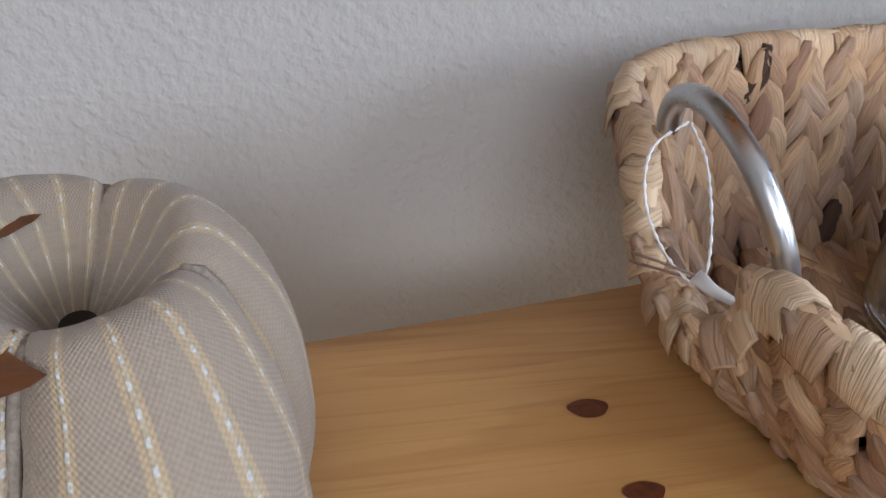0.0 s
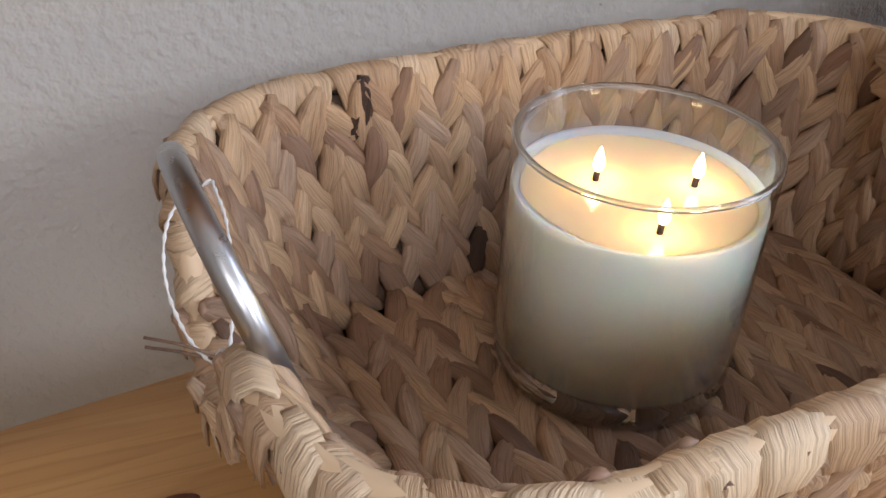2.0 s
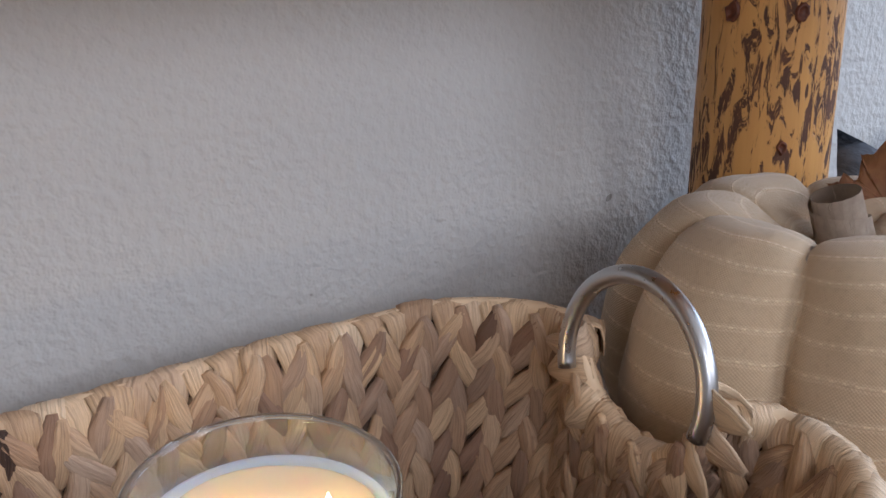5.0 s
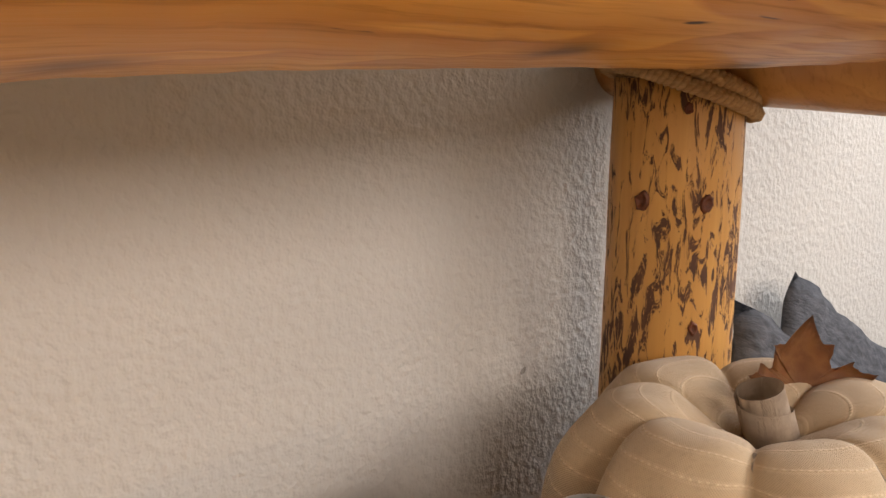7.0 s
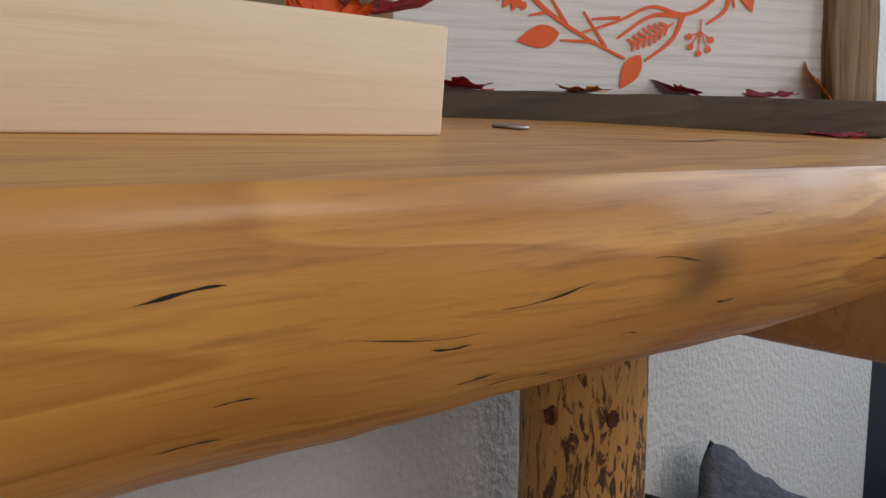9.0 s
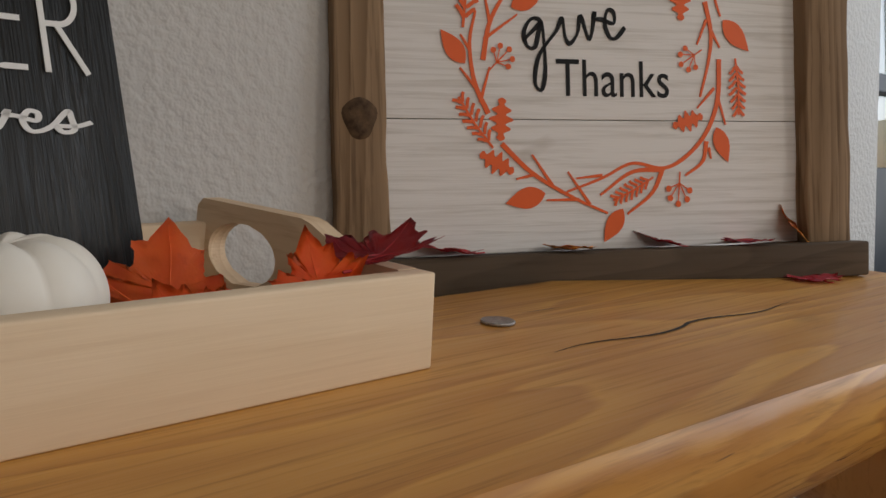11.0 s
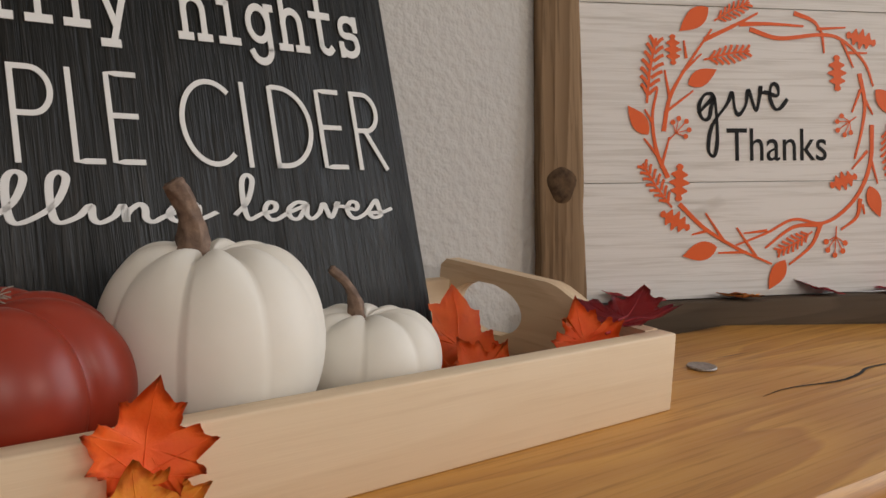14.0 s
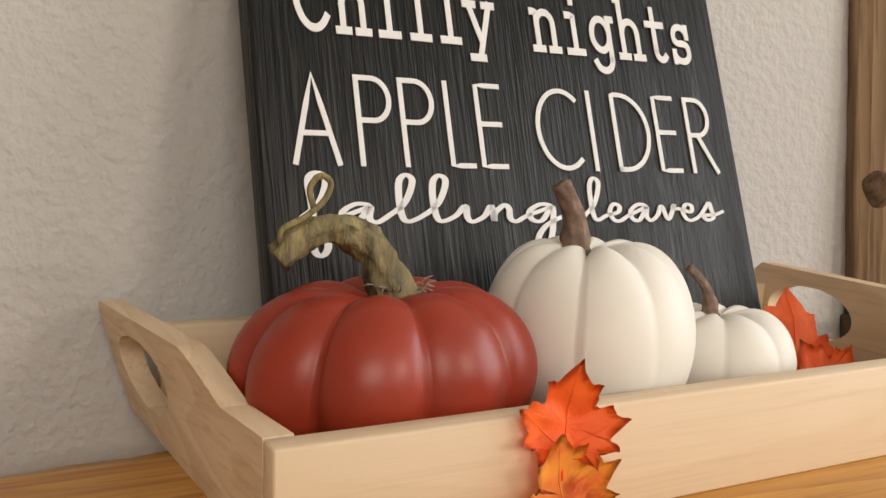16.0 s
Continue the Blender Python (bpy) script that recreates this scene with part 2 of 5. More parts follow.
def striped_cloth(name, ground, band, thread, count, cross=260.0, swap=False):
    """Woven cloth with stripes along the folds: wide bands, and between them a corded thread."""
    m = mat(name, ground, 0.9, spec=0.15)
    n = Nodes(m)
    uv = n.put("ShaderNodeSeparateXYZ", Vector=n.coord.outputs["UV"])
    us, vs_ = (uv.outputs[1], uv.outputs[0]) if swap else (uv.outputs[0], uv.outputs[1])
    u = n.sums("MULTIPLY", us, count)
    f = n.put("ShaderNodeMath")
    f.operation = "FRACT"
    n.wire(u, f.inputs[0])
    stripe = n.ramp(f.outputs[0], (0.0, 0.0), (0.34, 0.0), (0.36, 1.0), (0.60, 1.0), (0.62, 0.0), (1.0, 0.0))
    cord = n.ramp(f.outputs[0], (0.44, 0.0), (0.47, 1.0), (0.51, 1.0), (0.54, 0.0))
    bead = n.sums("SINE", n.sums("MULTIPLY", vs_, cross))
    weave = n.sums("MULTIPLY", n.sums("SINE", n.sums("MULTIPLY", us, count * 62.0)), n.sums("SINE", n.sums("MULTIPLY", vs_, cross * 3.2)))
    col = n.mix(stripe, ground, band)
    col = n.mix(n.sums("MULTIPLY", cord, n.ramp(bead, (0.35, 0.2), (0.6, 1.0))), col, thread)
    slub = n.noise(n.scaled((1, 1, 1)), 330, 3.0, 0.7)
    col = n.mix(n.ramp(slub, (0.5, 0.0), (0.8, 0.45)), col, tuple(0.62 * k for k in ground))
    n.colour(n.mix(n.sums("MULTIPLY", n.sums("ADD", weave, 1.0), 0.16), col, tuple(0.5 * k for k in ground)))
    n.bump(n.sums("ADD", n.sums("MULTIPLY", weave, 0.35), n.sums("MULTIPLY", cord, n.sums("ADD", bead, 1.5))), 0.5, 0.0009)
    n.b.inputs["Sheen Weight"].default_value = 0.25
    return m


CLOTH_GREY = striped_cloth("grey_striped_cloth", (0.34, 0.275, 0.21), (0.46, 0.35, 0.215), (0.60, 0.60, 0.58), 19, 210.0)
CLOTH_TAN = striped_cloth("tan_striped_cloth", (0.54, 0.41, 0.27), (0.60, 0.46, 0.31), (0.74, 0.60, 0.40), 19, 900.0, True)
DARK = mat("dark_gap", (0.02, 0.015, 0.012), 1.0)


def speckled(name, a, b, scale, rough, bump=0.2, dist=0.0008, spec=0.4, squash=(1, 1, 1)):
    m = mat(name, a, rough, spec=spec)
    n = Nodes(m)
    f = n.noise(n.scaled(squash), scale, 4.0, 0.6)
    n.colour(n.mix(n.ramp(f, (0.35, 0.0), (0.7, 1.0)), a, b))
    n.bump(f, bump, dist)
    return m


WHITE_PUMPKIN = speckled("cream_pumpkin_paint", (0.80, 0.77, 0.70), (0.74, 0.70, 0.62), 14, 0.5, 0.08)
RUST_PUMPKIN = speckled("rust_pumpkin_paint", (0.31, 0.034, 0.014), (0.25, 0.026, 0.011), 20, 0.36, 0.06)
STEM_GREEN = speckled("green_brown_stem", (0.30, 0.24, 0.11), (0.045, 0.036, 0.018), 170, 0.7, 1.0, 0.003, squash=(1, 1, 0.25))
STEM_BROWN = speckled("brown_stem", (0.26, 0.17, 0.12), (0.12, 0.075, 0.055), 190, 0.75, 0.7, 0.0012)
FELT = speckled("rolled_bark_stem", (0.56, 0.45, 0.34), (0.42, 0.32, 0.24), 90, 0.85, 0.4, 0.0008)
ROPE = speckled("jute_rope", (0.46, 0.29, 0.14), (0.28, 0.16, 0.07), 300, 0.9, 0.7, 0.0012, squash=(1, 0.2, 1))
TWINE = speckled("grey_twine", (0.33, 0.28, 0.23), (0.2, 0.16, 0.13), 500, 0.9, 0.5, 0.0006)
PILLOW = speckled("charcoal_cloth", (0.105, 0.11, 0.125), (0.05, 0.052, 0.06), 60, 0.95, 0.8, 0.004, spec=0.1, squash=(1, 1, 2.4))
SILVER = speckled("worn_coin_metal", (0.42, 0.40, 0.38), (0.22, 0.20, 0.19), 500, 0.4, 0.4, 0.0003)
SILVER.node_tree.nodes["Principled BSDF"].inputs["Metallic"].default_value = 0.8
PLASTIC = mat("clear_white_tag", (0.82, 0.82, 0.82), 0.4)
VINYL_WHITE = mat("white_vinyl", (0.74, 0.73, 0.71), 0.5)
VINYL_ORANGE = mat("orange_vinyl", (0.80, 0.13, 0.03), 0.42, spec=0.2)
VINYL_BLACK = mat("black_vinyl", (0.008, 0.008, 0.009), 0.6, spec=0.2)
SOFT_WHITE = mat("white_frame_paint", (0.78, 0.78, 0.78), 0.5)
NAVY = mat("dark_door_paint", (0.015, 0.02, 0.03), 0.5)


def black_board():
    m = mat("black_stained_wood", (0.014, 0.014, 0.013), 0.42)
    n = Nodes(m)
    g = n.noise(n.scaled((1, 1, 0.045)), 330, 3.0, 0.6, 0.3)
    broad = n.noise(n.scaled((1, 1, 0.12)), 60, 3.0)
    n.colour(n.mix(n.ramp(g, (0.5, 0.0), (0.72, 1.0)), (0.006, 0.0065, 0.006), (0.020, 0.018, 0.015)))
    n.rough(n.ramp(broad, (0.3, 0.30), (0.7, 0.52)))
    n.b.inputs["Specular IOR Level"].default_value = 0.25
    n.bump(n.sums("ADD", g, n.sums("MULTIPLY", broad, 0.5)), 0.9, 0.0022)
    return m


def white_wash():
    m = mat("whitewashed_board", (0.72, 0.70, 0.68), 0.65)
    n = Nodes(m)
    g = n.noise(n.scaled((0.035, 1, 1)), 240, 4.0, 0.6, 0.5)
    w = n.noise(n.scaled((0.25, 1, 1)), 22, 3.0, 0.6, 1.0)
    col = n.mix(n.ramp(g, (0.46, 0.0), (0.70, 0.8)), (0.77, 0.75, 0.73), (0.54, 0.51, 0.47))
    n.colour(n.mix(n.ramp(w, (0.66, 0.0), (0.80, 0.8)), col, (0.42, 0.38, 0.34)))
    n.bump(n.sums("ADD", g, w), 0.4, 0.001)
    return m


OLD_KNOT = speckled("old_wood_knot", (0.13, 0.08, 0.045), (0.05, 0.03, 0.018), 160, 0.8, 0.6, 0.001, spec=0.15)
BLACK = black_board()
WASH = white_wash()


def leaf_cloth(name, a, b, c):
    m = mat(name, a, 0.6)
    n = Nodes(m)
    f = n.noise(n.scaled((1, 1, 1), shift=(0.3, 0.1, 0.2)), 26, 3.0)
    col = n.ramp(f, (0.3, a), (0.5, b), (0.68, c))
    n.colour(n.mix(n.ramp(n.noise(n.scaled((1, 1, 1)), 160, 2.0), (0.55, 0.0), (0.8, 0.4)), col, tuple(0.75 * k for k in a)))
    n.b.inputs["Subsurface Weight"].default_value = 0.15
    n.b.inputs["Subsurface Scale"].default_value = 0.003
    n.bump(n.noise(n.scaled((1, 1, 1)), 700, 2.0), 0.3, 0.0005)
    return m


LEAF_ORANGE = leaf_cloth("orange_leaf_cloth", (0.90, 0.10, 0.012), (0.95, 0.15, 0.015), (0.85, 0.075, 0.012))
LEAF_RED = leaf_cloth("dark_red_leaf_cloth", (0.36, 0.018, 0.035), (0.46, 0.03, 0.035), (0.30, 0.015, 0.04))
LEAF_MIX = leaf_cloth("yellow_red_leaf_cloth", (0.85, 0.10, 0.04), (0.93, 0.42, 0.05), (0.74, 0.05, 0.05))
LEAF_BROWN = leaf_cloth("brown_leaf_cloth", (0.22, 0.075, 0.03), (0.34, 0.15, 0.05), (0.13, 0.04, 0.022))


# ---- helpers for building ----
def part(name, bm, material, parent=None, label="", smooth=True):
    """Links a bmesh as one mesh object, under a thing or a part if one is given."""
    me = bpy.data.meshes.new(name)
    bmesh.ops.recalc_face_normals(bm, faces=bm.faces)
    bm.to_mesh(me)
    bm.free()
    me.materials.append(material)
    for p in me.polygons:
        p.use_smooth = smooth
    ob = new(name, me)
    if parent is not None:
        ob.parent = parent
    return tagged(ob, label)


def thing(name, m, label, category, group=""):
    ob = new(name)
    ob.empty_display_size = 0.02
    ob.matrix_world = m
    return tagged(ob, label, category, group)


def box(bm, x0, x1, y0, y1, z0, z1, bevel=0.0, m=None, seg=2):
    vs = [bm.verts.new((x, y, z)) for x in (x0, x1) for y in (y0, y1) for z in (z0, z1)]
    for f in ((0, 1, 3, 2), (4, 6, 7, 5), (0, 4, 5, 1), (2, 3, 7, 6), (0, 2, 6, 4), (1, 5, 7, 3)):
        bm.faces.new([vs[i] for i in f])
    if bevel:
        es = {e for v in vs for e in v.link_edges}
        r = bmesh.ops.bevel(bm, geom=list(es), offset=bevel, segments=seg, affect="EDGES", profile=0.5)
        vs = list({v for f in r["faces"] for v in f.verts} | {v for v in vs if v.is_valid})
    if m is not None:
        bmesh.ops.transform(bm, matrix=m, verts=vs)
    return vs


def grid(bm, rows, closed_u=False, closed_v=False, uv=None):
    """Faces over rows of points; uv: rows of (u, v) to go with them."""
    vs = [[bm.verts.new(p) for p in row] for row in rows]
    layer = bm.loops.layers.uv.verify() if uv else None
    a, b = len(vs), len(vs[0])
    for i in range(a if closed_u else a - 1):
        for j in range(b if closed_v else b - 1):
            i2, j2 = (i + 1) % a, (j + 1) % b
            f = bm.faces.new((vs[i][j], vs[i2][j], vs[i2][j2], vs[i][j2]))
            if uv:
                for l, (ii, jj) in zip(f.loops, ((i, j), (i + 1, j), (i + 1, j + 1), (i, j + 1))):
                    l[layer].uv = uv(ii, jj)
    return vs


def cap(bm, ring):
    bm.faces.new(ring)


def lathe(bm, profile, seg=48, cx=0.0, cy=0.0):
    """Turns (radius, height) pairs round the z axis."""
    rows = [[(cx + r * math.cos(2 * math.pi * k / seg), cy + r * math.sin(2 * math.pi * k / seg), z) for k in range(seg)] for r, z in profile]
    return grid(bm, rows, closed_v=True)


def tube(bm, pts, radius, seg=10, closed=False, flat=1.0, ends=True):
    pts = [Vector(p) for p in pts]
    n = len(pts)
    rows, side = [], None
    for i, p in enumerate(pts):
        a = pts[(i - 1) % n] if closed or i else pts[0]
        b = pts[(i + 1) % n] if closed or i < n - 1 else pts[-1]
        d = (b - a).normalized()
        if side is None:
            side = d.orthogonal().normalized()
        side = (side - d * side.dot(d)).normalized()
        other = d.cross(side)
        r = radius(i / max(1, n - 1)) if callable(radius) else radius
        rows.append([p + r * (math.cos(t) * side + flat * math.sin(t) * other) for t in [2 * math.pi * k / seg for k in range(seg)]])
    vs = grid(bm, rows, closed_u=closed, closed_v=True)
    if ends and not closed:
        cap(bm, vs[0]), cap(bm, vs[-1])
    return vs


def smooth_path(pts, per=6):
    """Catmull-Rom through the points."""
    p = [Vector(q) for q in pts]
    p = [2 * p[0] - p[1]] + p + [2 * p[-1] - p[-2]]
    out = []
    for i in range(1, len(p) - 2):
        for k in range(per):
            t = k / per
            out.append(0.5 * (2 * p[i] + (p[i + 1] - p[i - 1]) * t + (2 * p[i - 1] - 5 * p[i] + 4 * p[i + 1] - p[i + 2]) * t * t + (3 * p[i] - p[i - 1] - 3 * p[i + 1] + p[i + 2]) * t ** 3))
    return out + [p[-2]]


def wob(p, scale, amount):
    return noise.noise_vector(Vector(p) * scale) * amount


# ---- the room ----
def slab(name, x0, x1, y0, y1, z0, z1, material, label, category):
    bm = bmesh.new()
    box(bm, x0, x1, y0, y1, z0, z1)
    return tagged(part(name, bm, material, smooth=False), label, category, kind="structure")


X0, X1, Y0, H = -2.6, 1.75, -3.0, 2.5
slab("floor", X0, X1, Y0, 0.12, -0.1, 0.0, FLOOR, "brown wooden floor of the room", "floor")
slab("ceiling", X0, X1, Y0, 0.12, H, H + 0.1, CEIL, "plain white painted ceiling", "ceiling")
slab("wall_left", X0 - 0.12, X0, Y0, 0.12, 0.0, H, WALL, "plain off-white plaster side wall", "wall")


def wall_with_window(name, along, a0, a1, at, thick, w0, w1, s0, s1, label):
    """A wall in four pieces round a window opening. along: 0 for a wall along x, 1 along y."""
    bm = bmesh.new()
    for u0, u1, z0, z1 in ((a0, w0, 0, H), (w1, a1, 0, H), (w0, w1, 0, s0), (w0, w1, s1, H)):
        if along:
            box(bm, at, at + thick, u0, u1, z0, z1)
        else:
            box(bm, u0, u1, at, at + thick, z0, z1)
    return tagged(part(name, bm, WALL, smooth=False), label, "wall", kind="structure")


wall_with_window("wall_back", 0, X0, X1, 0.0, 0.12, 1.31, 1.72, 0.0, 2.08, "off-white wall with orange-peel plaster texture")
wall_with_window("wall_right", 1, Y0, 0.12, X1, 0.12, -1.72, -0.04, 0.92, 2.2, "off-white plaster wall with a wide window")
wall_with_window("wall_front", 0, X0 - 0.12, X1 + 0.12, Y0 - 0.12, 0.12, -1.45, 1.65, 1.4, 2.44, "off-white plaster wall with a window")


def window(name, along, at, w0, w1, s0, s1, label):
    """White window frame with one cross bar."""
    ob = tagged(new(name), label, "window", kind="structure")
    bars = [(w0, w0 + 0.05, s0, s1), (w1 - 0.05, w1, s0, s1), (w0 + 0.05, w1 - 0.05, s0, s0 + 0.05), (w0 + 0.05, w1 - 0.05, s1 - 0.05, s1), (w0 + 0.05, w1 - 0.05, s0 + 0.33, s0 + 0.37)]
    for u0, u1, z0, z1 in bars:
        bm = bmesh.new()
        if along:
            box(bm, at, at + 0.05, u0, u1, z0, z1, 0.004)
        else:
            box(bm, u0, u1, at, at + 0.05, z0, z1, 0.004)
        part("frame_bar", bm, SOFT_WHITE, ob, smooth=False)
    return ob


window("window_1", 1, X1 + 0.05, -1.72, -0.04, 0.92, 2.2, "white-framed window with bright daylight behind it")
window("window_2", 0, Y0 - 0.10, -1.45, 1.65, 1.4, 2.44, "white-framed window with bright daylight behind it")


def glazed_door():
    """A dark door with small panes, in the back wall beside the sofa."""
    ob = tagged(new("door_1"), "dark-framed glazed door with daylight behind the panes", "door", kind="structure")
    x0, x1 = 1.314, 1.716
    for u0, u1, z0, z1 in ((x0, x0 + 0.03, 0.0, 2.076), (x1 - 0.03, x1, 0.0, 2.076), (x0 + 0.03, x1 - 0.03, 0.0, 1.09), (x0 + 0.03, x1 - 0.03, 1.21, 1.24), (x0 + 0.03, x1 - 0.03, 1.60, 1.63), (x0 + 0.03, x1 - 0.03, 2.03, 2.076)):
        bm = bmesh.new()
        box(bm, u0, u1, 0.03, 0.07, z0, z1, 0.003)
        part("frame_bar", bm, NAVY, ob, smooth=False)
    for z0, z1 in ((1.09, 1.21), (1.24, 1.60), (1.63, 2.03)):
        bm = bmesh.new()
        box(bm, x0 + 0.028, x1 - 0.028, 0.047, 0.053, z0 - 0.004, z1 + 0.004)
        part("pane", bm, GLASS, ob, "clear glass pane", False).visible_shadow = False
    return ob


glazed_door()


# ---- the log shelf ----
SHELF = pose(0, -0.215, 1.0, 5.0, 0, -1.2)


def slab_log():
    """Upper shelf: half a log with its flat sawn side up."""
    ob = thing("log_shelf", SHELF, "varnished half-log shelf with cracks and tool marks", "shelf")
    def ring_at(x):
        w = 0.004 * math.sin(x * 5.1) + 0.003 * math.sin(x * 13 + 1)
        f = -0.102 - 0.055 * max(0.0, min(x, 0.5)) - w * 0.7
        prof = [(0.135, -0.004), (0.12, 0.0), (0.02, 0.0), (-0.05, 0.0), (f + 0.012, 0.0), (f + 0.002, -0.0004), (f - 0.0005, -0.0025), (f - 0.0015, -0.009), (f - 0.003, -0.020), (f - 0.003, -0.036), (f + 0.008, -0.055), (f + 0.020, -0.068), (f + 0.038, -0.081), (f + 0.066, -0.096), (f + 0.104, -0.106), (0.03, -0.110), (0.085, -0.098), (0.12, -0.065), (0.138, -0.03)]
        ring = []
        deep = 1 + 0.12 * (0.3 - max(-0.5, min(x, 0.5)))
        for y, z in prof:
            z *= deep if z < -0.03 else 1.0
            d = wob((x * 0.6, y, z), 11, 0.0035) + wob((x, y, z), 45, 0.0012)
            if z > -0.003:
                d = Vector((0, d.y * 0.35, 0))
            ring.append((x, y + d.y, z + w * (z < -0.02) + d.z))
        return ring

    bm = bmesh.new()
    n = 150
    rows = [ring_at(-1.25 + 1.93 * k / n) for k in range(n + 1)]
    vs = grid(bm, rows, closed_v=True)
    cap(bm, vs[0]), cap(bm, vs[-1])
    for i in range(n):
        e = bm.edges.get((vs[i][5], vs[i + 1][5]))
        if e:
            e.smooth = False
    part("half_log", bm, PINE, ob)

    def front_at(x, z):
        ring = ring_at(x)
        for k in range(5, 13):
            a, b = ring[k], ring[k + 1]
            if b[2] <= z <= a[2]:
                t = (a[2] - z) / max(1e-6, a[2] - b[2])
                return Vector((x, a[1] + (b[1] - a[1]) * t - 0.0006, z))
        return Vector((x, ring[8][1] - 0.0006, z))

    rnd = random.Random(21)
    spots = [(0.045, -0.040, 0.05), (0.09, -0.033, 0.04), (0.06, -0.046, 0.015), (0.15, -0.028, 0.03), (-0.02, -0.022, 0.02), (0.19, -0.047, 0.012), (0.0, -0.052, 0.012), (-0.10, -0.03, 0.03), (0.32, -0.04, 0.03)]
    spots += [(rnd.uniform(-0.3, 0.5), rnd.uniform(-0.075, -0.015), rnd.uniform(0.006, 0.02)) for _ in range(16)]
    for x0, z0, length in spots:
        bm = bmesh.new()
        rows = []
        m = 9
        fat = rnd.uniform(0.00012, 0.00045)
        for k in range(m):
            t = k / (m - 1)
            x = x0 + length * (t - 0.5)
            z = z0 + 0.06 * length * math.sin(3 * t + x0 * 50)
            w = fat * math.sin(math.pi * (0.04 + 0.92 * t)) * (1 + 0.5 * math.sin(11 * t + x0 * 90))
            rows.append([front_at(x, z - w), front_at(x, z + w)])
        grid(bm, rows)
        part("check", bm, DARK, ob, "dark drying check")
    # a long drying crack in the top
    bm = bmesh.new()
    pts = [(0.225 + 0.245 * k / 20, -0.012 + 0.0035 * math.sin(k * 0.7) - 0.0005 * k + 0.002 * (k > 9), 0.0004) for k in range(21)]
    for k in range(20):
        a, b = pts[k], pts[k + 1]
        wa, wb_ = (0.0011 * math.sin(math.pi * j / 20) + 0.0002 for j in (k, k + 1))
        bm.faces.new([bm.verts.new(p) for p in ((a[0], a[1] - wa, a[2]), (b[0], b[1] - wb_, b[2]), (b[0], b[1] + wb_, b[2]), (a[0], a[1] + wa, a[2]))])
    part("crack", bm, DARK, ob, "dark drying crack")
    return ob


slab_log()


def plank_shelf():
    """Lower shelf: a thick plank, its back edge running off the wall at a slight angle."""
    ob = thing("plank_shelf", pose(0, -0.25, 0.5), "yellow-brown pine plank shelf with dark knots", "shelf")
    bm = bmesh.new()
    n = 80
    rows = []
    for k in range(n + 1):
        x = -1.25 + 1.79 * k / n
        back = min(0.235, 0.25 + (-0.093 + 0.168 * x) + 0.003 * math.sin(x * 9))
        front = -0.235 + 0.004 * math.sin(x * 6)
        rows.append([(x, back, -0.006), (x, back - 0.006, 0.0), (x, 0.08, 0.0), (x, -0.08, 0.0), (x, front + 0.006, 0.0), (x, front, -0.006), (x, front - 0.004, -0.03), (x, front + 0.01, -0.06), (x, -0.05, -0.065), (x, back - 0.02, -0.06), (x, back, -0.03)])
    vs = grid(bm, rows, closed_v=True)
    cap(bm, vs[0]), cap(bm, vs[-1])
    part("plank", bm, PLANK, ob)
    for x, y, r in ((-0.2, 0.032, 0.0078), (-0.195, -0.020, 0.0074)):
        bm = bmesh.new()
        ring = [bm.verts.new((x + 1.25 * r * math.cos(t) * (1 + 0.1 * math.sin(3 * t)), y + r * 0.8 * math.sin(t), 0.0006)) for t in [2 * math.pi * k / 24 for k in range(24)]]
        cap(bm, ring)
        part("knot", bm, KNOT, ob, "dark red-brown knot")
    return ob


KNOT = speckled("wood_knot", (0.16, 0.045, 0.018), (0.07, 0.022, 0.01), 200, 0.5, 0.2)
plank_shelf()


def log(name, m, length, r0, r1, material, label, knots=()):
    """A round log along its own z."""
    ob = thing(name, m, label, "post")
    bm = bmesh.new()
    n = 40
    rows = []
    for k in range(n + 1):
        z = length * k / n
        r = r0 + (r1 - r0) * k / n
        ring = []
        for j in range(36):
            t = 2 * math.pi * j / 36
            d = 1 + 0.03 * noise.noise(Vector((math.cos(t) * 1.2, math.sin(t) * 1.2, z * 4))) + 0.02 * noise.noise(Vector((math.cos(t) * 4, math.sin(t) * 4, z * 14)))
            ring.append((r * d * math.cos(t), r * d * math.sin(t), z))
        rows.append(ring)
    vs = grid(bm, rows, closed_v=True)
    cap(bm, vs[0]), cap(bm, vs[-1])
    part("log", bm, material, ob)
    for t, z, s in knots:
        bm = bmesh.new()
        r = r0 + (r1 - r0) * z / length
        rows = []
        for q, lift in ((1.0, -0.002), (0.8, 0.0022), (0.55, 0.0026), (0.45, 0.001), (0.12, 0.0008)):
            ring = []
            for k in range(20):
                a = 2 * math.pi * k / 20
                g = s * q * (1 + 0.4 * noise.noise(Vector((2 * math.cos(a) + 30 * z, 2 * math.sin(a), 9 * t))))
                ring.append(((r + lift) * math.cos(t + g * math.cos(a) / r), (r + lift) * math.sin(t + g * math.cos(a) / r), z + 1.35 * g * math.sin(a)))
            rows.append(ring)
        vs = grid(bm, rows, closed_v=True)
        cap(bm, vs[-1])
        part("knot", bm, KNOT, ob)
    return ob


